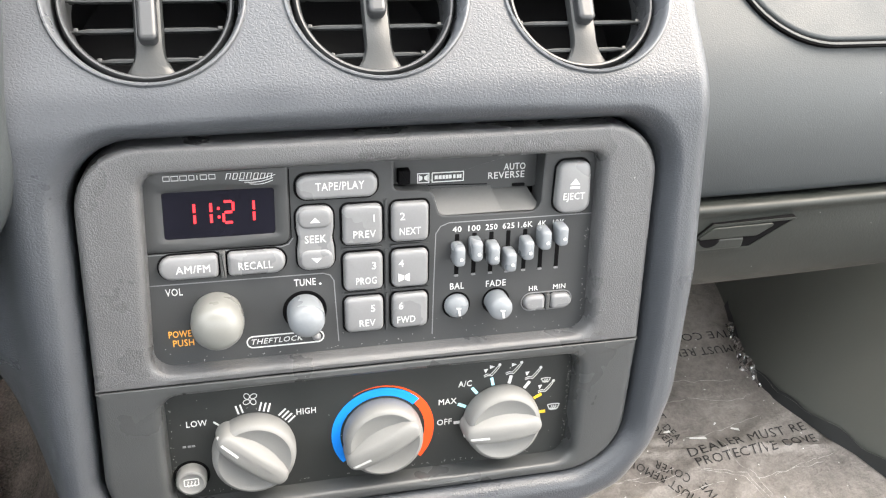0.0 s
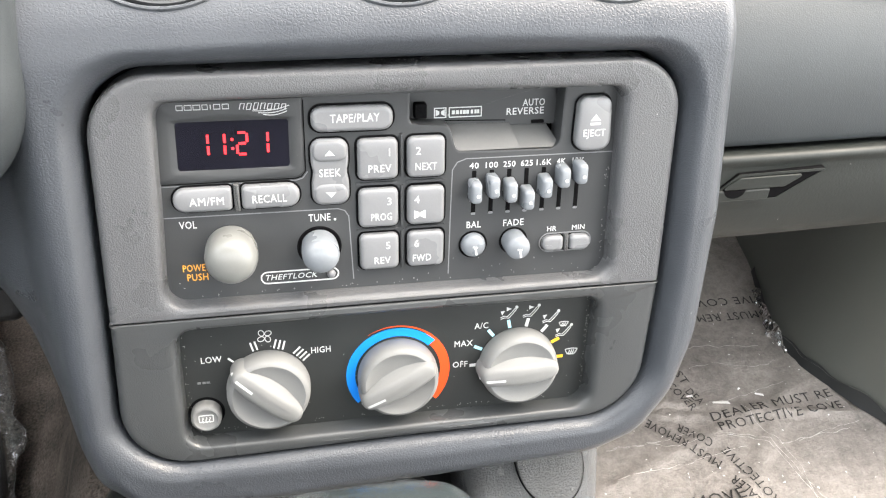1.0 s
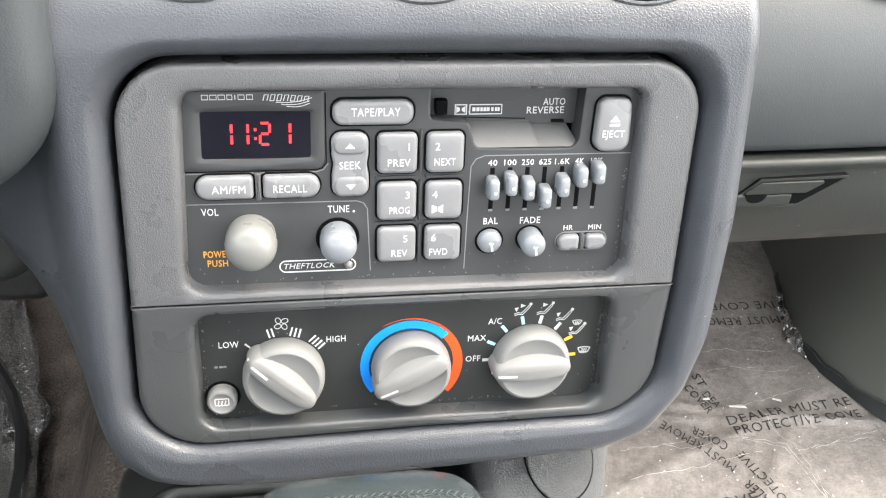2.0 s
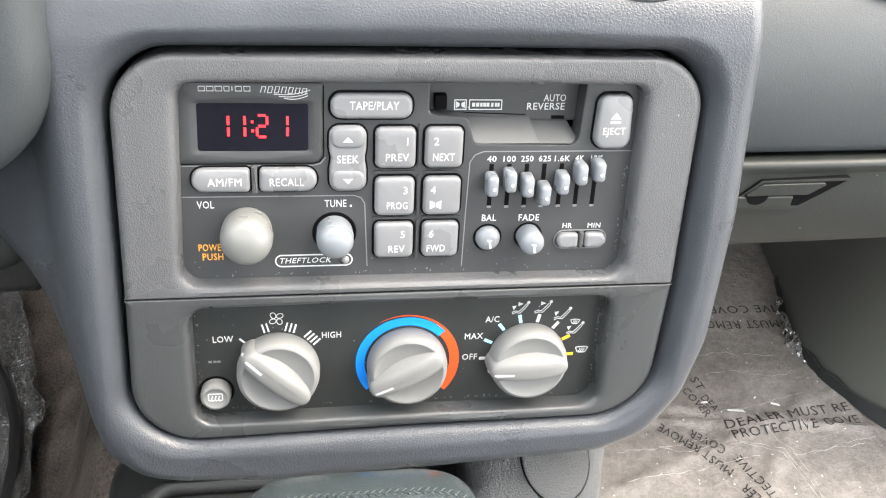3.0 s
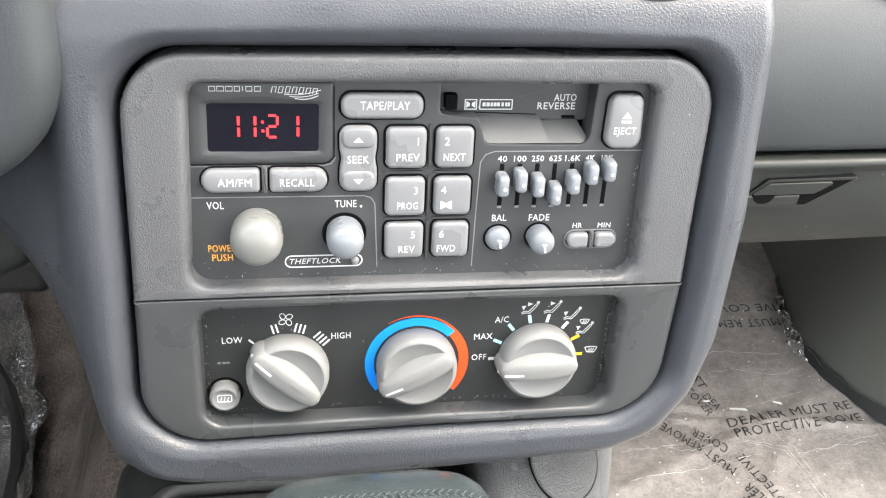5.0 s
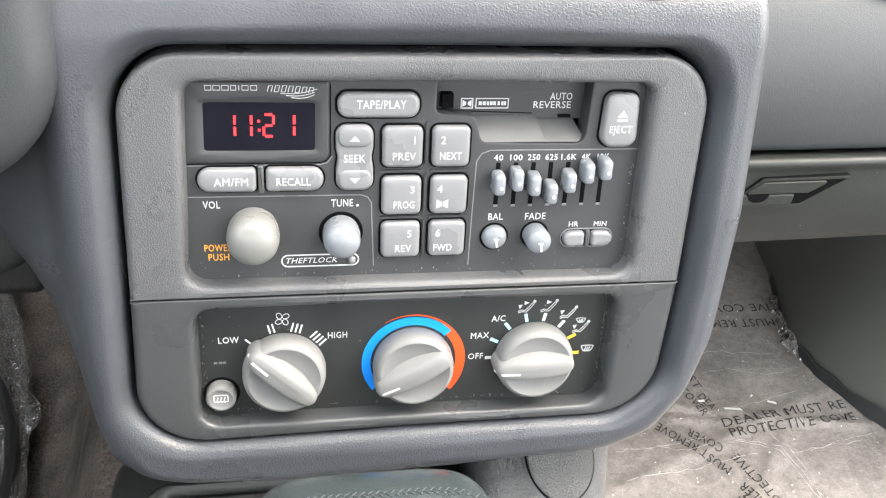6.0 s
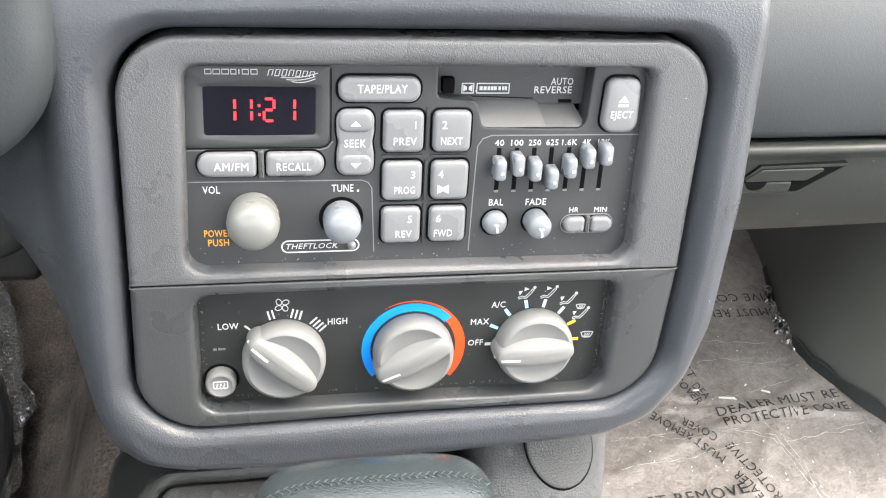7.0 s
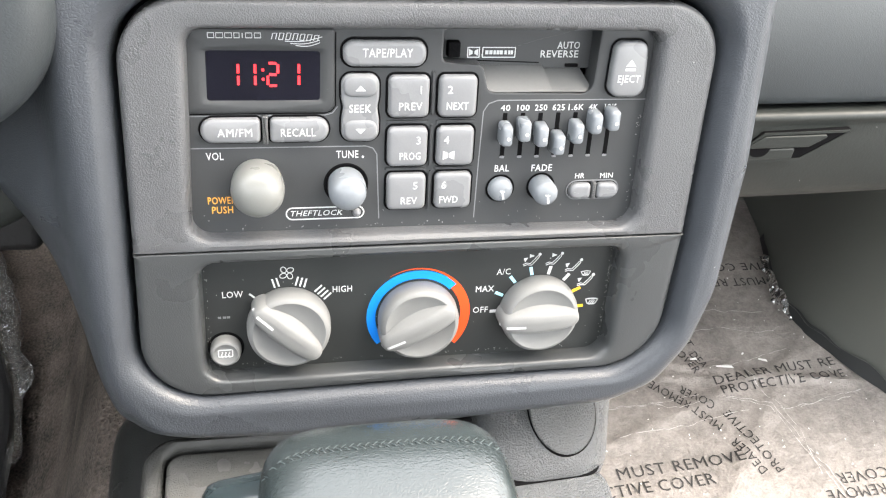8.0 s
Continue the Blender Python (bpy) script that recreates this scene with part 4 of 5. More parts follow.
marks(-60.4, (136.5,), 19, 22.6, 0.8, WHITE)
marks(53.4, (180,), 18.6, 22.4, 1.5, WHITE)
marks(53.4, (154, 128, 102), 18.6, 22.8, 1.5, CYAN)
marks(53.4, (78, 52), 18.6, 22.8, 1.5, WHITE)
marks(53.4, (27, 1), 18.6, 22.8, 1.5, YELLOW)
for a0, count in ((104, 2), (74, 3), (44, 4)):
    a = radians(a0)
    ca, sa = math.cos(a), math.sin(a)
    for i in range(count):
        o = 1.9 * (i - (count - 1) / 2)
        bm = bmesh.new()
        stroke(bm, [(-60.4 + 18.8 * ca - o * sa, -94 + 18.8 * sa + o * ca), (-60.4 + 23.2 * ca - o * sa, -94 + 23.2 * sa + o * ca)], 0.75, PW)
        part("tick_print", bm, WHITE, heater)
# fan sign
bm = bmesh.new()
for i in range(4):
    a = radians(90 * i + 20)
    pts = []
    for j in range(13):
        f = 2 * math.pi * j / 12
        x, y = 1.9 + 1.5 * math.cos(f), 0.7 + 1.15 * math.sin(f)
        pts.append((-60.6 + x * math.cos(a) - y * math.sin(a), -69.0 + x * math.sin(a) + y * math.cos(a)))
    stroke(bm, pts, 0.34, PW)
part("fan_print", bm, WHITE, heater)


def airflow_sign(u, v, down, ahead, screen):
    bm = bmesh.new()
    zig = [(u - 3.6, v - 2.0), (u - 1.9, v - 1.3), (u - 0.4, v - 1.7), (u + 1.4, v + 0.2), (u + 3.0, v + 2.2), (u + 3.6, v + 2.0)]
    low = [(u - 3.4, v - 2.8), (u - 1.7, v - 2.2), (u + 0.3, v - 2.5), (u + 2.2, v - 0.4), (u + 3.7, v + 1.6), (u + 3.6, v + 2.0)]
    stroke(bm, zig, 0.32, PW)
    stroke(bm, low, 0.32, PW)
    turned(bm, u + 3.9, v + 2.9, [(0.75, PW), (0.75, PW + 0.12), (0.05, PW + 0.12)], 12)
    if down:
        fill(bm, [(u - 3.6, v + 1.2), (u - 1.6, v + 1.4), (u - 2.8, v - 0.8)], PW)
    if ahead:
        fill(bm, [(u - 0.8, v + 1.2), (u - 0.8, v + 3.2), (u + 1.6, v + 2.2)], PW)
    part("airflow_print", bm, WHITE, heater)


def screen_sign(u, v, s):
    bm = bmesh.new()
    top = [(u + s * (x - 3), v + s * (1.2 + 0.35 * math.sin(math.pi * x / 6))) for x in range(7)]
    stroke(bm, top, 0.45 * s, PW)
    stroke(bm, [(u - 3 * s, v + 1.2 * s), (u - 1.9 * s, v - 1.3 * s)], 0.45 * s, PW)
    stroke(bm, [(u + 3 * s, v + 1.2 * s), (u + 1.9 * s, v - 1.3 * s)], 0.45 * s, PW)
    stroke(bm, [(u - 1.9 * s, v - 1.3 * s), (u + 1.9 * s, v - 1.3 * s)], 0.45 * s, PW)
    for o in (-1, 0, 1):
        stroke(bm, [(u + o * s + 0.35 * s * math.sin(j * 1.2), v + s * (0.8 - 0.45 * j)) for j in range(7)], 0.4 * s, PW)
    part("screen_print", bm, WHITE, heater)


airflow_sign(48.4, -68.2, True, True, False)
airflow_sign(59.0, -68.2, False, True, False)
airflow_sign(68.6, -72.0, True, False, False)
airflow_sign(75.4, -80.0, True, False, False)
screen_sign(75.4, -76.2, 0.75)
screen_sign(80.2, -91.5, 1.0)
# an unreadable mark over the rear-window button
bm = bmesh.new()
for u in (-90.0, -87.9, -86.2):
    fill(bm, [(u - 0.7, -90.2), (u + 0.7, -90.2), (u + 0.7, -89.2), (u - 0.7, -89.2)], PW)
part("worn_print", bm, BUTTON, heater)
bm = bmesh.new()
turned(bm, -88.2, -105.0, [(7.9, PW - 0.2), (7.9, PW + 0.08), (0.3, PW + 0.08)], 40)
part("button_well", bm, GAP, heater)
bm = bmesh.new()
turned(bm, -88.2, -105.0, [(6.6, PW), (6.7, 2), (6.5, 3.6), (6.0, 4.5), (5.2, 4.8), (4.7, 4.5), (4.3, 4.2), (0.3, 4.1)], 40)
defrost = part("rear_window_button", bm, KNOB, heater, "round grey rear-window heater button")
bm = bmesh.new()
lp = rrect(-88.2, -104.7, 6.0, 3.4, 0.4, 2)
stroke(bm, lp + lp[:2], 0.5, 4.12)
for o in (-1.5, 0, 1.5):
    stroke(bm, [(-88.2 + o + 0.3 * math.sin(j * 1.3), -104.0 - 0.42 * j) for j in range(8)], 0.42, 4.12)
part("print", bm, WHITE, defrost)


# lint caught along the edges of the two plates
def lint(owner, w, runs, seed):
    rnd = random.Random(seed)
    bm = bmesh.new()
    for (ua, va), (ub, vb), count, spread in runs:
        for _ in range(count):
            f = rnd.random()
            u, v = ua + (ub - ua) * f + rnd.gauss(0, spread), va + (vb - va) * f + rnd.gauss(0, spread)
            ln, wd, a = rnd.uniform(0.25, 0.7), rnd.uniform(0.15, 0.3), rnd.uniform(0, math.pi)
            ca, sa = math.cos(a), math.sin(a)
            q = [(u + x * ln * ca - y * wd * sa, v + x * ln * sa + y * wd * ca) for x, y in ((-0.5, -0.5), (0.5, -0.4), (0.45, 0.5), (-0.4, 0.5))]
            fill(bm, q, w, 0.08)
    part("lint", bm, LINT, owner)["kind"] = "stuff"


lint(heater, PW, [((-94, -114.6), (86, -115.2), 70, 0.35), ((86.2, -115), (86.8, -62), 50, 0.4), ((-94.6, -62), (-94.8, -114), 26, 0.4),
                  ((-94, -75), (85, -105), 16, 9.0)], 3)
lint(radio, 0.0, [((-95.5, -46.4), (89.5, -47.0), 30, 0.4), ((89.6, -46), (89.0, 5), 22, 0.4), ((-94, -40), (88, -42), 26, 3.0)], 8)

# ---- passenger side of the dashboard ----
def sweep(bm, profile, u0, u1, n=24, bend=0.0):
    """A (v, w) profile pulled along u."""
    cols = []
    for i in range(n + 1):
        u = u0 + (u1 - u0) * i / n
        cols.append([bm.verts.new(P(u, v, w - bend * ((u - u0) / 400) ** 2)) for v, w in profile])
    for a, b in zip(cols, cols[1:]):
        for i in range(len(profile) - 1):
            bm.faces.new((a[i], a[i + 1], b[i + 1], b[i]))
    return bm


bm = bmesh.new()
sweep(bm, [(240, -420), (225, -320), (205, -245), (180, -200), (150, -172), (110, -143), (85, -126.5), (60, -111.5), (44, -104.5), (30, -100.3), (18, -98.7), (6, -98.8), (-6, -100.0), (-18, -102.2), (-26, -104.2), (-29.5, -105.4),
           (-31, -107), (-32, -114), (-32, -200)], 118, 640, bend=22)
dash = thing("dashboard", "grey grained passenger dashboard with an airbag cover", "dashboard")
part("upper_pad", bm, PAD, dash)
bm = bmesh.new()
sweep(bm, [(-34, -200), (-34, -106), (-33.6, -101), (-34.2, -98.9), (-35.4, -97.7), (-37.0, -97.4), (-38.8, -97.9), (-40.6, -99.2), (-43, -100.0), (-52, -101.2), (-60, -102.8), (-68, -105.0), (-76, -107.6), (-86, -111), (-92, -115), (-95.5, -120), (-96.5, -128),
           (-96.5, -300)], 118, 640, bend=22)
glove = solo("glovebox_lid", bm, SMOOTH, "smooth grey glovebox lid with a recessed latch", "glovebox")
LATCH_POSE = Matrix.Translation(P(0, -54.5, -101.7)) @ pose(0, 0, 0, 10)


def latch_part(name, bm, mat):
    ob = part(name, bm, mat, glove)
    ob.matrix_basis = LATCH_POSE
    return ob


rim = rounded([(199, -4.0), (213.8, 9.4), (273.0, 10.8), (242.0, -9.6), (199, -10.2)], [1, 2, 1.2, 3, 1], 4)
# uncut hollow: its shade is a near-black slab behind the latch parts
bm = bmesh.new()
slab(bm, rim, -4, 0.25)
latch_part("latch_recess_shade", bm, GAP)
bm = bmesh.new()
lp = inset(rim, 0.9)
stroke(bm, lp + lp[:2], 1.5, 0.0, 0.9)
latch_part("latch_rim", bm, SMOOTH)
bm = bmesh.new()
slab(bm, rounded([(203.6, -0.4), (214.6, 7.2), (256.5, 8.0), (244.5, 0.2)], [1, 1.2, 1, 1.2], 4), 0.1, 1.9, 0.3, 3)
latch_part("latch_paddle", bm, SMOOTH)
bm = bmesh.new()
slab(bm, rounded([(200.5, -0.9), (236.4, -0.6), (236.0, -8.2), (200.5, -8.6)], 1.6, 4), 0.1, 1.7, 1.2, 4)
latch_part("latch_grip", bm, SMOOTH)
# shade of the finger hollow, a black half disc laid on the grip
bm = bmesh.new()
scoop = [Vector((213.0 + 6.8 * math.cos(a), -0.6 + 5.6 * math.sin(a))) for a in [math.pi + math.pi * i / 16 for i in range(17)]]
slab(bm, scoop, 0.2, 1.78)
latch_part("finger_scoop_shade", bm, GAP)

bag = rounded([(222, 130), (222, -1.4), (420, -1.4), (420, 130)], [10, 62, 58, 10], 16)
BAG_POSE = Matrix.Translation(P(0, 60, -112)) @ pose(0, 0, 0, -30)
bm = bmesh.new()
slab(bm, bag, -12, 1.6, 2.4, 4)
bag_cover = part("airbag_cover", bm, PAD, dash)
bag_cover.matrix_basis = BAG_POSE
bm = bmesh.new()
for off in (-0.5, -2.9):
    lp = inset(bag, off)
    stroke(bm, lp + lp[:2], 1.1, -2.0, 2.6)
part("airbag_seam", bm, GAP, bag_cover)
bm = bmesh.new()
lp = inset(bag, -1.7)
stroke(bm, lp + lp[:2], 1.4, -2.0, 3.2)
part("seam_bead", bm, PAD, bag_cover)

# ---- driver side: instrument hood and the underside of the dashboard ----
bm = bmesh.new()
hood = rounded([(-133, 190), (-134, 4), (-330, -25), (-330, 190)], [5, 52, 20, 5], 16)
slab(bm, hood, -40, 24, 13, 8)
solo("instrument_hood", bm, PAD, "smooth grey side of the instrument cluster hood", "dash trim")
bm = bmesh.new()
lp = rounded([(-150, 5), (-168, -52), (-200, -66), (-420, -60), (-420, 5)], [5, 12, 20, 5, 5], 6)
slab(bm, lp, -160, -24, 8, 4)
solo("lower_dash_panel", bm, SMOOTH, "dark lower dashboard panel under the instrument cluster", "dash panel")
bm = bmesh.new()
lp = rounded([(-168, -40), (-178, -92), (-420, -90), (-420, -40)], 6, 4)
slab(bm, lp, -210, -75, 5, 3)
solo("knee_bracket", bm, RUBBER, "black bracket under the dashboard", "bracket")


# ---- floor, tunnel, console ----
def hump(x, y):
    h = 0.0022 * noise.noise((x * 9, y * 9, 0.3)) + 0.0012 * noise.noise((x * 26, y * 26, 1.7)) + 0.0007 * noise.noise((x * 90, y * 60, 2.7))
    for a, b, c, hh, wd in ((0.95, 0.30, 0.45, 0.004, 0.006), (-0.35, 0.94, 0.02, 0.003, 0.008), (0.20, 0.98, 0.262, 0.003, 0.005),
                            (-0.75, 0.66, -0.22, 0.003, 0.010), (0.1, 0.995, 0.215, 0.003, 0.004)):
        d = a * x + b * y - c
        h += hh * math.exp(-(d / wd) ** 2) * (0.5 + 0.5 * noise.noise((x * 6, y * 6, hh * 900)))
    return 0.010 + h


def sheet(x0, x1, y0, y1, nx, ny, height):
    bm = bmesh.new()
    g = [[bm.verts.new((x0 + (x1 - x0) * i / nx, y0 + (y1 - y0) * j / ny, height(x0 + (x1 - x0) * i / nx, y0 + (y1 - y0) * j / ny)))
          for j in range(ny + 1)] for i in range(nx + 1)]
    for i in range(nx):
        for j in range(ny):
            bm.faces.new((g[i][j], g[i + 1][j], g[i + 1][j + 1], g[i][j + 1]))
    return bm


HERE = Matrix.Identity(4)
bm = bmesh.new()
for z in (0.0, -0.03):
    q = [bm.verts.new((x, y, z)) for x, y in ((-0.85, -1.6), (0.85, -1.6), (0.85, 0.95), (-0.85, 0.95))]
    bm.faces.new(q)
solo("floor", bm, CARPET, "brown carpeted car floor", "floor", kind="structure", m=HERE)
mat_ob = solo("paper_floor_mat", sheet(0.10, 0.62, -0.45, 0.80, 150, 330, hump), PAPER, "dusty wrinkled grey protective paper mat printed with warnings", "floor mat", m=HERE)


def mat_words(words, x, y, cap, turn, width):
    """Words centred at (x, y) mm on the paper, following its wrinkles."""
    ob = lettering("print", words, 0, 0, cap, 0, INK, mat_ob, width, bold=0.0, thick=0.0)
    ca, sa = math.cos(radians(turn)), math.sin(radians(turn))
    for vert in ob.data.vertices:
        a, b, lift = vert.co.x, vert.co.z, -vert.co.y
        px, py = x * MM + a * ca - b * sa, y * MM + a * sa + b * ca
        vert.co = (px, py, hump(px, py) + 0.0006 + lift)


mat_words("MUST REMOVE", 302, 85, 11.5, 3.5, 132)
mat_words("PROTECTIVE COVER", 246, 65, 11.5, 2.5, 168)
mat_words("DEALER", 373, 88, 10, 117, 41)
mat_words("MUST", 347, 133, 10, 132, 32)
mat_words("REMOVE", 317, 163, 10, 137, 44)
mat_words("PROTECTIVE", 385, 104, 10, 114, 75)
mat_words("COVER", 345, 157, 10, 140, 37)
mat_words("DEALER MUST RE", 443, 182, 10, 5.5, 145)
mat_words("PROTECTIVE COVE", 447, 168, 10, 4, 146)
mat_words("ST", 360, 228, 9.5, -74, 16)
mat_words("DEA", 365, 203, 9.5, -64, 20)
mat_words("COVER", 351, 205, 9.5, -68, 38)
mat_words("MUST REMOVE", 432, 306, 11, 179, 108)
mat_words("IVE COVER", 444, 328, 11, 179, 90)
mat_words("COVER", 480, 57, 11, 183, 56)
mat_words("REMOVE", 466, 41, 11, 181, 62)

# torn flakes and scuffs on the paper
random.seed(5)
spots = [(388, 190, 19, -9, 4.0), (435, 196, 10, -20, 3.5), (359, 204, 8, 6, 3.0), (415, 205, 5, 40, 2.0), (330, 300, 6, 80, 3.0)]
spots += [(random.uniform(200, 560), random.uniform(20, 330), random.uniform(0.8, 2.4), random.uniform(0, 180), random.uniform(0.6, 1.4)) for _ in range(110)]
bm = bmesh.new()
for x, y, ln, turn, wd in spots:
    ca, sa = math.cos(radians(turn)), math.sin(radians(turn))
    vs = []
    for a, b in ((-0.5, -0.3), (0.5, -0.5), (0.42, 0.5), (-0.45, 0.35)):
        px, py = (x + a * ln * ca - b * wd * sa) * MM, (y + a * ln * sa + b * wd * ca) * MM
        vs.append(bm.verts.new((px, py, hump(px, py) + 0.0012)))
    bm.faces.new(vs)
part("scuff_flakes", bm, FLAKE, mat_ob, smooth=False)["kind"] = "stuff"
bm = bmesh.new()
creases = [((256, 153), (300, 152), (323, 157), (350, 160)), ((452, 136), (492, 146), (533, 151)),
           ((371, 156), (396, 150), (421, 142), (433, 108), (442, 83), (459, 35)), ((376, 153), (398, 147), (418, 138), (430, 106), (438, 80), (452, 40)),
           ((375, 240), (408, 240), (442, 231), (478, 236)), ((376, 193), (408, 194), (439, 202), (473, 209)), ((249, 152), (295, 151), (323, 146), (349, 152)),
           ((428, 135), (466, 140), (518, 144)), ((409, 186), (418, 153), (429, 139), (438, 108), (439, 60)), ((330, 262), (400, 266), (470, 258)), ((250, 118), (330, 128), (400, 140))]
for line in creases:
    prev = None
    for (xa, ya), (xb, yb) in zip(line, line[1:]):
        for i in range(12):
            f = i / 12
            x, y = xa + (xb - xa) * f, ya + (yb - ya) * f
            x, y = x + 2.5 * noise.noise((x * 0.08, y * 0.08, 3.0)), y + 3.0 * noise.noise((x * 0.09, y * 0.09, 8.0))
            wd = 0.36 * max(0.0, noise.noise((x * 0.15, y * 0.15, 1.0)) + 0.55)
            nx, ny = -(yb - ya), xb - xa
            ln = math.hypot(nx, ny)
            cur = [bm.verts.new(((x + sg * wd * nx / ln) * MM, (y + sg * wd * ny / ln) * MM, hump(x * MM, y * MM) + 0.0011)) for sg in (-1, 1)]
            if prev:
                bm.faces.new((prev[0], prev[1], cur[1], cur[0]))
            prev = cur
part("crease", bm, CREASE, mat_ob, smooth=False)["kind"] = "stuff"

# right-hand footwell wall
BASE = [(0.530, 0.80), (0.525, 0.60), (0.518, 0.45), (0.508, 0.37), (0.494, 0.315), (0.487, 0.272), (0.500, 0.228), (0.522, 0.190), (0.550, 0.150),
        (0.600, 0.07)]
bm = bmesh.new()
cols = []
for x, y in BASE:
    col = []
    for i in range(15):
        z = 0.006 + 0.034 * i
        lean = 0.06 * math.sin(min(1.0, z / 0.30) * math.pi / 2) * smooth01(0.6, 0.2, y)
        col.append(bm.verts.new((x + lean, y + 0.02 * z, z)))
    cols.append(col)
for a, b in zip(cols, cols[1:]):
    for i in range(14):
        bm.faces.new((a[i], b[i], b[i + 1], a[i + 1]))
solo("kick_panel", bm, KICK, "scuffed grey plastic kick panel beside the passenger footwell", "kick panel", kind="structure", m=HERE)

# loose edge of the film between paper and panel, crumpled where it stands up
def along_base(f):
    k = int(min(f, 8.999))
    (xa, ya), (xb, yb) = BASE[k], BASE[k + 1]
    return xa + (xb - xa) * (f - k), ya + (yb - ya) * (f - k)


def ribbon(start, end, n, across):
    bm, prev = bmesh.new(), None
    for i in range(n + 1):
        x, y = along_base(start + (end - start) * i / n)
        cur = [bm.verts.new(p) for p in across(x, y, i / n)]
        if prev:
            for a in range(len(cur) - 1):
                bm.faces.new((prev[a], prev[a + 1], cur[a + 1], cur[a]))
        prev = cur
    return bm


def strip_across(x, y, f):
    wide = 0.003 + 0.004 * smooth01(0.25, 0.6, f) + 0.004 * noise.noise((y * 38, 0.0, 4.0))
    return ((x - 0.3 * wide, y - 0.2 * wide, 0.012), (x + 0.1 * wide, y, 0.015 + 0.5 * wide), (x + 0.5 * wide, y + 0.1 * wide, 0.017 + 1.1 * wide))


def rim_across(x, y, f):
    a = Vector(strip_across(x, y, f)[2])
    r = 0.0004 * max(0.2, 0.8 + 1.4 * noise.noise((y * 60, 2.0, 6.0)))
    return (a + Vector((-r, 0, 0)), a + Vector((0, -r, r)), a + Vector((r, 0, 0)))


def flap_across(x, y, f):
    tall = 0.020 * math.sin(math.pi * f) ** 0.7 * (0.8 + 0.7 * noise.noise((y * 40, 3.0, 1.0)))
    out = []
    for j in range(7):
        q = j / 6
        o = 0.005 * (1 - q) + 0.006 * noise.noise((y * 85, q * 2.5, 9.0))
        out.append((x - 0.002 - o, y - 0.5 * o, 0.014 + tall * q))
    return out


strip = solo("film_edge", ribbon(3.0, 9.0, 90, strip_across), SLAT, "dark loose film edge along the kick panel", "plastic film", m=HERE)
part("film_rim", ribbon(4.6, 9.0, 160, rim_across), KICK, strip, "pale folded rim of the film")
part("film_flap", ribbon(3.5, 5.6, 80, flap_across), FILM, strip, "clear crumpled film flap")

# tunnel with brown carpet on the driver side
bm = bmesh.new()
prof = [(-0.315, 0.001), (-0.285, 0.008), (-0.255, 0.04), (-0.228, 0.10), (-0.208, 0.17), (-0.193, 0.22), (-0.180, 0.25), (-0.169, 0.268), (-0.150, 0.276)]
ys = [-0.9 + 0.1 * i for i in range(18)]
g = [[bm.verts.new((x, y, z)) for x, z in prof] for y in ys]
for a, b in zip(g, g[1:]):
    for i in range(len(prof) - 1):
        bm.faces.new((a[i], a[i + 1], b[i + 1], b[i]))
solo("tunnel_carpet", bm, CARPET, "worn brown carpet on the transmission tunnel", "carpet", kind="structure", m=HERE)


def box_loop(x0, x1, y0, y1, r, n=6):
    return rounded([(x1, y1), (x0, y1), (x0, y0), (x1, y0)], r, n)


def raised(bm, loop, z0, z1, bevel, steps=4):
    """Like slab, but upwards in the world, in metres."""
    lps = [[(p.x, p.y, z0) for p in loop]]
    for s in range(steps + 1):
        a = math.pi / 2 * s / steps
        lps.append([(p.x, p.y, z1 - bevel + bevel * math.sin(a)) for p in inset(loop, bevel * (1 - math.cos(a)))])
    vs = [[bm.verts.new(p) for p in lp] for lp in lps]
    k = len(loop)
    for a, b in zip(vs, vs[1:]):
        for i in range(k):
            bm.faces.new((a[i], a[(i + 1) % k], b[(i + 1) % k], b[i]))
    bm.faces.new(vs[0])
    bm.faces.new(vs[-1])
    return bm


console = thing("centre_console", "grey plastic centre console with gear selector plate", "console", m=HERE)
bm = bmesh.new()
raised(bm, rounded([(0.112, 0.02), (-0.158, 0.02), (-0.156, -0.80), (0.086, -0.80), (0.096, -0.10)], 0.03, 6), 0.0, 0.300, 0.024, 7)
part("console_body", bm, CONSOLE_SHADED, console)
bm = bmesh.new()
outer, inner = box_loop(-0.132, 0.020, -0.40, -0.038, 0.016, 8), box_loop(-0.1225, 0.0125, -0.39, -0.0445, 0.009, 8)
k = len(outer)
lps = [[(p.x, p.y, 0.285) for p in inset(outer, -0.006)], [(p.x, p.y, 0.310) for p in inset(outer, -0.002)], [(p.x, p.y, 0.331) for p in outer]]
for step in range(1, 6):
    a = math.pi / 2 * step / 5
    lps.append([(p.x, p.y, 0.331 + 0.005 * math.sin(a)) for p in inset(outer, 0.004 * (1 - math.cos(a)))])
for off, z in ((-0.002, 0.3355), (-0.0008, 0.3345), (0.0, 0.3325), (0.0002, 0.322)):
    lps.append([(p.x, p.y, z) for p in inset(inner, off)])
vs = [[bm.verts.new(p) for p in lp] for lp in lps]
for a, b in zip(vs, vs[1:]):
    for i in range(k):
        bm.faces.new((a[i], a[(i + 1) % k], b[(i + 1) % k], b[i]))
part("selector_frame", bm, CONSOLE_RIM, console)
bm = bmesh.new()
raised(bm, box_loop(-0.1212, 0.0112, -0.389, -0.0458, 0.008, 8), 0.295, 0.3325, 0.003, 4)
part("selector_plate", bm, CONSOLE_WARM, console)


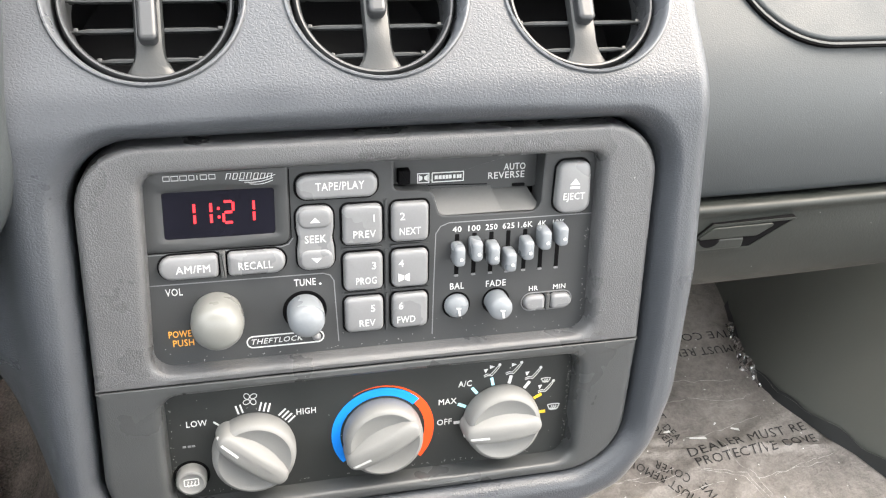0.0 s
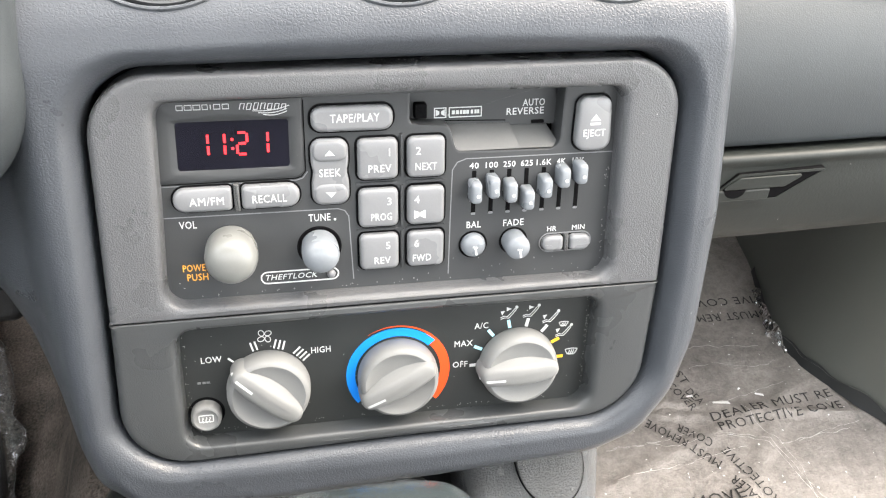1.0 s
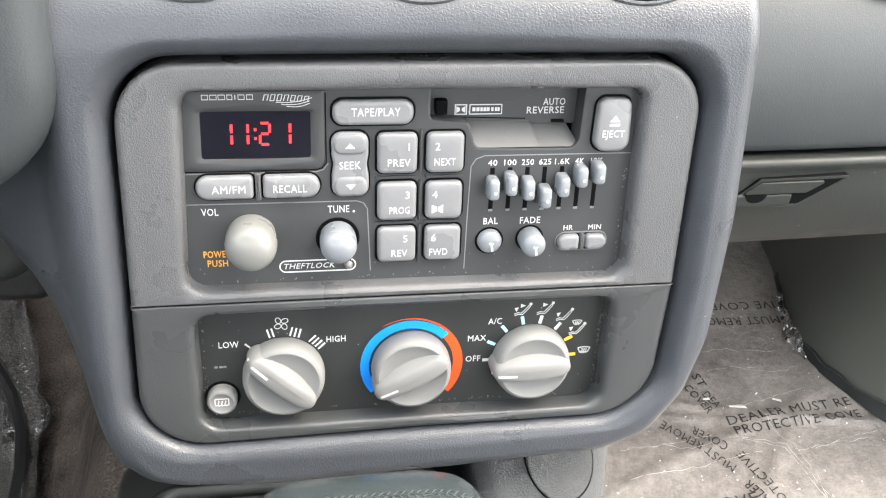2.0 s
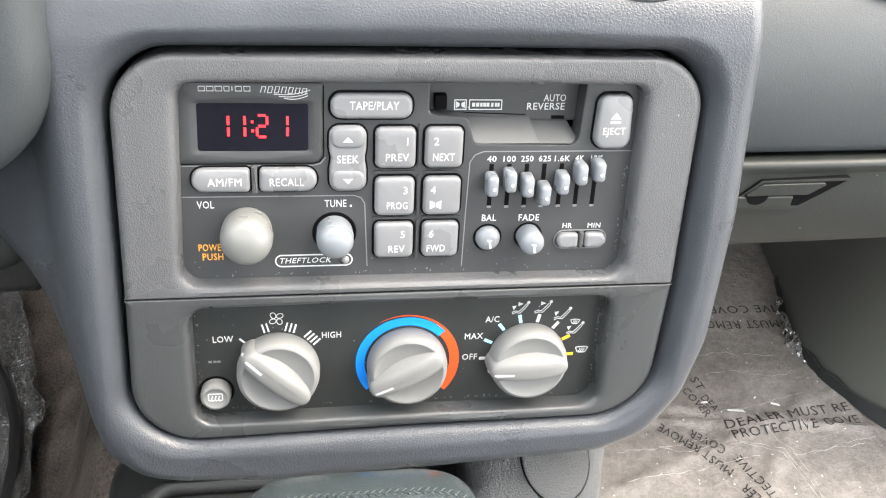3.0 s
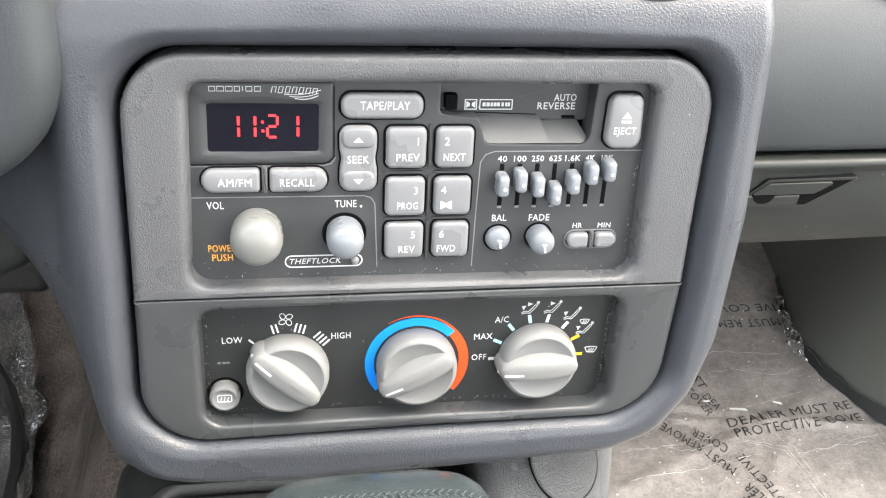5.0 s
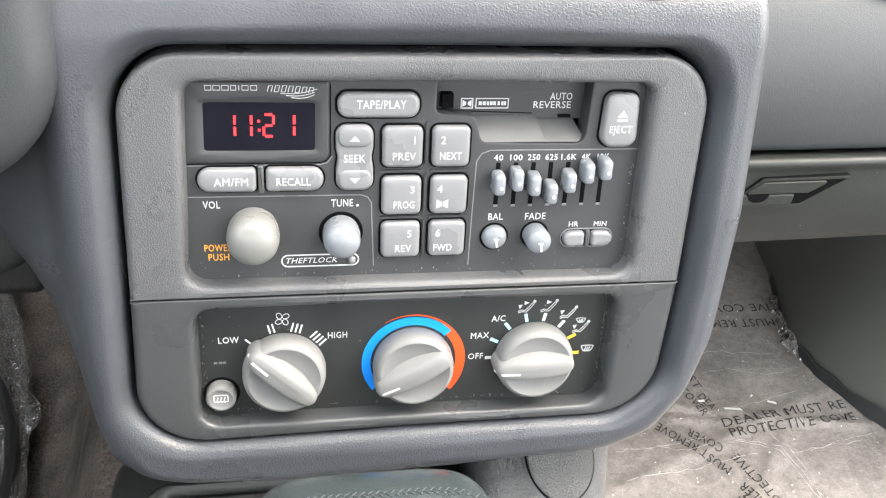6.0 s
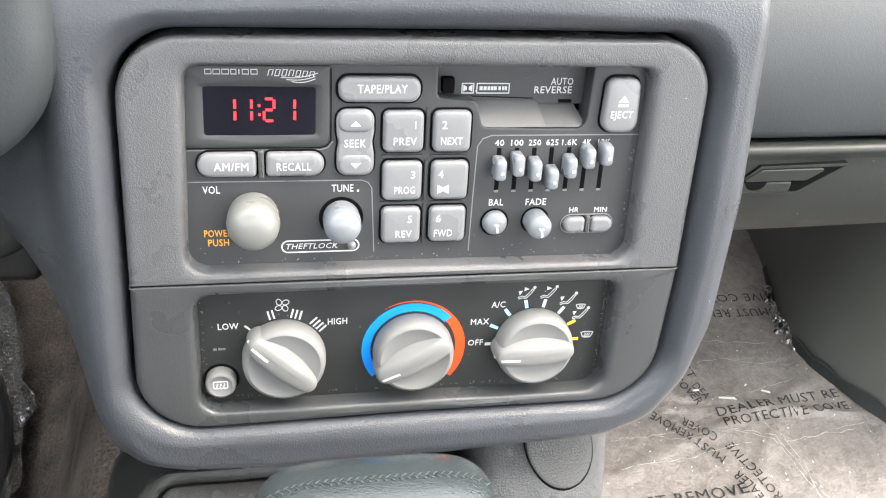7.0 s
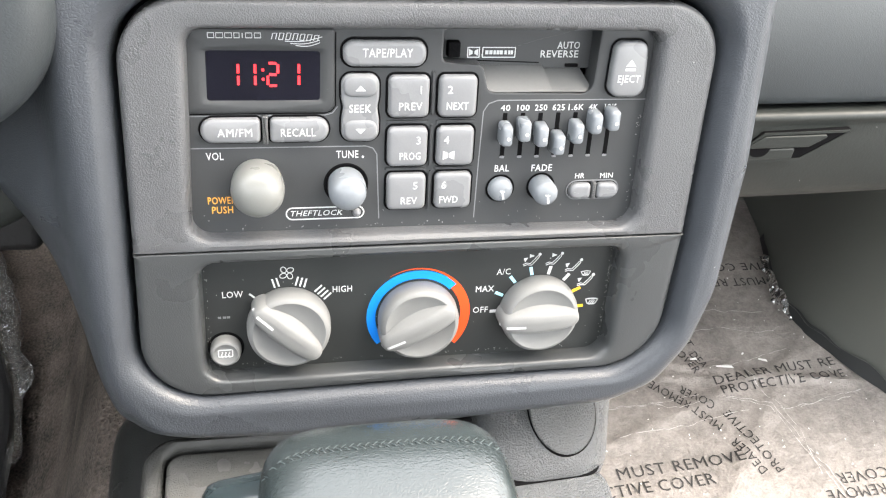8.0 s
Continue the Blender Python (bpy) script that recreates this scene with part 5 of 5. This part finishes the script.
def crowned(outline, z0, z1, bevel):
    """An upright form whose rounded top closes in rings."""
    bm = bmesh.new()
    lps = [[(q.x, q.y, z0) for q in outline]]
    for step in range(9):
        a = math.pi / 2 * step / 8
        lps.append([(q.x, q.y, z1 - bevel + bevel * math.sin(a)) for q in inset(outline, bevel * (1 - math.cos(a)))])
    top = inset(outline, bevel)
    mid = sum(top, Vector((0, 0))) / len(top)
    for f in (0.86, 0.72, 0.58, 0.44, 0.3, 0.16, 0.04):
        lps.append([(*(mid + (q - mid) * f), z1) for q in top])
    rows = [[bm.verts.new(q) for q in lp] for lp in lps]
    k = len(outline)
    for a, b in zip(rows, rows[1:]):
        for i in range(k):
            bm.faces.new((a[i], a[(i + 1) % k], b[(i + 1) % k], b[i]))
    bm.faces.new(rows[-1])
    return bm


def slope(bm, y0=-0.004, squash=0.80, fall=0.40):
    """Tips a raised form down towards the seats and arches its top."""
    for v in bm.verts:
        if v.co.z > 0.31:
            v.co.z += 0.0075 + fall * squash * (v.co.y - y0)
            v.co.z -= 0.009 * ((v.co.x - 0.073) / 0.040) ** 2 + 0.006 * max(0.0, (-0.040 - v.co.y) / 0.048) ** 2
        v.co.y = y0 + (v.co.y - y0) * squash
    return bm


BOX = rounded([(0.1205, -0.005), (0.032, -0.005), (0.036, -0.0900), (0.102, -0.0860)], [0.014, 0.016, 0.026, 0.022], 8)
lid = part("lighter_housing", slope(crowned(BOX, 0.28, 0.345, 0.012)), CONSOLE, console)
SEAM = inset(rounded([(0.1030, -0.070), (0.0345, -0.066), (0.036, -0.0900), (0.099, -0.0860)], [0.004, 0.004, 0.02, 0.012], 8), 0.0013)
part("housing_seam", crowned([Vector((q.x, -0.004 + 0.80 * (q.y + 0.004))) for q in SEAM], 0.28, 0.3152, 0.0002), GAP, console)
lp = [Vector((0.0800 + 0.0193 * math.cos(a), -0.0490 + 0.0280 * math.sin(a))) for a in [2 * math.pi * i / 40 for i in range(40)]]
part("lid_seam", slope(crowned(lp, 0.342, 0.3455, 0.0003)), GAP, lid)
part("round_lid", slope(crowned(inset(lp, 0.0006), 0.342, 0.3465, 0.0010)), CONSOLE, lid)
part("console_tray", crowned(rounded([(0.1045, -0.0600), (0.0365, -0.0600), (0.036, -0.40), (0.094, -0.40)], [0.014, 0.014, 0.006, 0.006], 5), 0.27, 0.3145, 0.008), CONSOLE, console)

# gear selector
shifter = thing("gear_selector", "leather-wrapped automatic gear selector handle with stitched seam", "gear selector", m=HERE)


def super_box(bm, c, h, e=0.55, n=40, k=28):
    vs = []
    for j in range(1, k):
        la = math.pi * (j / k - 0.5)
        row = []
        for i in range(n):
            lo = 2 * math.pi * i / n

            def pw(x, q):
                return math.copysign(abs(x) ** q, x)
            row.append(bm.verts.new((c[0] + h[0] * pw(math.sin(la), e), c[1] + h[1] * pw(math.cos(la), e) * pw(math.cos(lo), 0.8),
                                     c[2] + h[2] * pw(math.cos(la), e) * pw(math.sin(lo), 0.8))))
        vs.append(row)
    for a, b in zip(vs, vs[1:]):
        for i in range(n):
            bm.faces.new((a[i], a[(i + 1) % n], b[(i + 1) % n], b[i]))
    bm.faces.new(vs[0])
    bm.faces.new(vs[-1])


bm = bmesh.new()
super_box(bm, (-0.0305, -0.1515, 0.435), (0.0435, 0.0455, 0.032), 0.42)
grip = part("leather_grip", bm, LEATHER, shifter)
bm = bmesh.new()
for i in range(64):
    x = -0.0305 + 0.0405 * (2 * (i // 2) / 31 - 1) + (0.0009 if i % 2 else 0.0)
    f = max(0.05, 1 - abs((x + 0.0305) / 0.0435) ** 4.76) ** 0.21
    lean = 1 if i % 2 else -1
    ends = []
    for q in (-1, 1):
        a = radians(60 + 1.1 * lean + 1.2 * q)
        px = x + 0.0009 * q * lean
        ends.append(Vector((px, -0.1515 + 0.0458 * f * math.cos(a) ** 0.8, 0.435 + 0.0322 * f * math.sin(a) ** 0.8)))
    side = Vector((0.0002, 0, 0))
    up = Vector((0, 0.0002, 0.0005))
    v0 = [bm.verts.new(p) for p in (ends[0] - side, ends[0] + side, ends[1] + side, ends[1] - side)]
    v1 = bm.verts.new((ends[0] + ends[1]) / 2 + up)
    for j in range(4):
        bm.faces.new((v0[j], v0[(j + 1) % 4], v1))
part("stitching", bm, THREAD, grip)
bm = bmesh.new()
n = 28
rows_c = [[bm.verts.new((x, -0.124 + r * math.cos(2 * math.pi * i / n), 0.4165 + r * math.sin(2 * math.pi * i / n))) for i in range(n)]
          for x, r in ((-0.0945, 0.001), (-0.094, 0.010), (-0.092, 0.0130), (-0.088, 0.0145), (-0.066, 0.0170))]
for a, b in zip(rows_c, rows_c[1:]):
    for i in range(n):
        bm.faces.new((a[i], a[(i + 1) % n], b[(i + 1) % n], b[i]))
part("thumb_button", bm, CHROME_DARK, shifter)
bm = bmesh.new()
raised(bm, [Vector((-0.03 + 0.011 * math.cos(a), -0.155 + 0.011 * math.sin(a))) for a in [2 * math.pi * i / 24 for i in range(24)]], 0.32, 0.42, 0.001, 2)
part("stem", bm, CHROME_DARK, shifter)

# driver floor mat and the clear film over it
bm = bmesh.new()
edge = rounded([(-0.300, 0.08), (-0.302, 0.165), (-0.309, 0.205), (-0.324, 0.246), (-0.348, 0.284), (-0.44, 0.36), (-0.70, 0.36), (-0.70, -0.40), (-0.29, -0.40)],
               [0.05, 0.03, 0.05, 0.05, 0.05, 0.06, 0.05, 0.05, 0.05], 8)
raised(bm, edge, 0.002, 0.032, 0.003, 3)
dm = solo("driver_floor_mat", bm, MAT_GREY, "dark grey carpet driver floor mat with a black bound edge", "floor mat", m=HERE)
bm = bmesh.new()
k = len(edge)
tube = []
for i, p in enumerate(edge):
    d = edge[(i + 1) % k] - edge[i - 1]
    nr = Vector((-d.y, d.x)).normalized()
    tube.append([bm.verts.new((p.x + nr.x * 0.006 * math.cos(a), p.y + nr.y * 0.006 * math.cos(a), 0.033 + 0.006 * math.sin(a))) for a in [2 * math.pi * j / 8 for j in range(8)]])
for i in range(k):
    a, b = tube[i], tube[(i + 1) % k]
    for j in range(8):
        bm.faces.new((a[j], a[(j + 1) % 8], b[(j + 1) % 8], b[j]))
part("bound_edge", bm, RUBBER, dm, "black bound mat edge")

FILM_LINE = ((-0.10, -0.300), (0.118, -0.292), (0.140, -0.286), (0.183, -0.293), (0.200, -0.2955), (0.208, -0.288), (0.218, -0.2865), (0.228, -0.2895),
             (0.250, -0.3035), (0.266, -0.304), (0.295, -0.311), (0.327, -0.322), (0.347, -0.332), (0.42, -0.36))


def film_edge(y):
    for (ya, xa), (yb, xb) in zip(FILM_LINE, FILM_LINE[1:]):
        if ya <= y <= yb:
            return xa + (xb - xa) * smooth01(ya, yb, y) + 0.0008 * noise.noise((y * 160, 2.0, 0.0))
    return FILM_LINE[0][1]


def film_lift(x, y):
    z = 0.032 + 0.011 * noise.noise((x * 75 + y * 26, y * 7, 2.0)) + 0.006 * noise.noise((x * 150 + y * 40, y * 14, 5.0))
    return max(0.0245, z) + 0.0003 * noise.noise((x * 300, y * 60, 7.0))


bm = bmesh.new()
cols = []
for j in range(121):
    y = -0.10 + 0.52 * j / 120
    x1 = film_edge(y)
    cols.append([bm.verts.new((x1 - 0.0035 * i, y, film_lift(x1 - 0.0035 * i, y))) for i in range(31)])
for a, b in zip(cols, cols[1:]):
    for i in range(30):
        bm.faces.new((a[i], a[i + 1], b[i + 1], b[i]))
film = solo("protective_film", bm, FILM, "crumpled clear plastic film over the driver floor mat", "plastic film", m=HERE)
bm = bmesh.new()
prev = None
for j in range(0, 241):
    y = -0.10 + 0.52 * j / 240
    x = film_edge(y)
    z = film_lift(x, y) + 0.0003
    r = 0.00028 * max(0.15, 0.7 + 1.2 * noise.noise((y * 45, 1.0, 6.0)))
    cur = [bm.verts.new((x + dx, y, z + dz)) for dx, dz in ((-r, 0), (r, 0), (0, 1.4 * r))]
    if prev:
        for i in range(3):
            bm.faces.new((prev[i], prev[(i + 1) % 3], cur[(i + 1) % 3], cur[i]))
    prev = cur
part("folded_edge", bm, RAMP, film)

# ---- unseen cabin shell: driver door, rear wall and ceiling sized to shape light ----
def wall(name, pts, label, mat, thick):
    bm = bmesh.new()
    a = [bm.verts.new(p) for p in pts]
    f = bm.faces.new(a)
    f.normal_update()
    nrm = f.normal.copy()
    ret = bmesh.ops.extrude_face_region(bm, geom=[f])
    for g in ret["geom"]:
        if isinstance(g, bmesh.types.BMVert):
            g.co += nrm * thick
    return solo(name, bm, mat, label, "car body", kind="structure", m=HERE)


wall("door_1", [(-0.78, -1.6, 0), (-0.78, 0.95, 0), (-0.78, 0.95, 0.82), (-0.78, -1.6, 0.82)], "unseen plain grey inner door panel, its height set for the light", SMOOTH, 0.03)
wall("sill", [(0.78, -1.6, -0.03), (0.78, 0.95, -0.03), (0.78, 0.95, 0.10), (0.78, -1.6, 0.10)], "plain grey door sill of the open passenger door", SMOOTH, -0.03)
wall("wall_front", [(-0.78, 0.95, 0), (0.78, 0.95, 0), (0.78, 0.95, 0.70), (-0.78, 0.95, 0.70)], "dark bulkhead behind the dashboard", RUBBER, -0.03)
wall("wall_rear", [(-0.78, -1.5, 0), (0.78, -1.5, 0), (0.78, -1.5, 0.90), (-0.78, -1.5, 0.90)], "unseen plain rear wall of the cabin, dark to dim reflections", DARK_CLOTH, 0.03)
wall("ceiling", [(-0.60, -1.0, 1.16), (0.60, -1.0, 1.16), (0.60, -0.30, 1.18), (-0.60, -0.30, 1.18)], "unseen pale cloth headliner, its extent set for the light", CLOTH, -0.03)
bm = bmesh.new()
q = [bm.verts.new((x, y, -0.25)) for x, y in ((-400, -400), (400, -400), (400, 400), (-400, 400))]
bm.faces.new(q)
solo("ground", bm, ASPHALT, "grey asphalt ground outside the car", "ground", kind="structure", m=HERE)
bm = bmesh.new()
raised(bm, box_loop(-0.78, 0.78, 0.36, 0.95, 0.02), 0.66, 0.70, 0.01, 3)
solo("dash_top", bm, PAD, "grey upper shelf of the dashboard below the windscreen", "dashboard", kind="structure", m=HERE)
bm = bmesh.new()
raised(bm, box_loop(-0.21, 0.13, 0.105, 0.358, 0.02), 0.60, 0.64, 0.01, 3)
solo("dash_top", bm, PAD, "grey dashboard shelf behind the round vents", "dashboard", kind="structure", m=HERE)
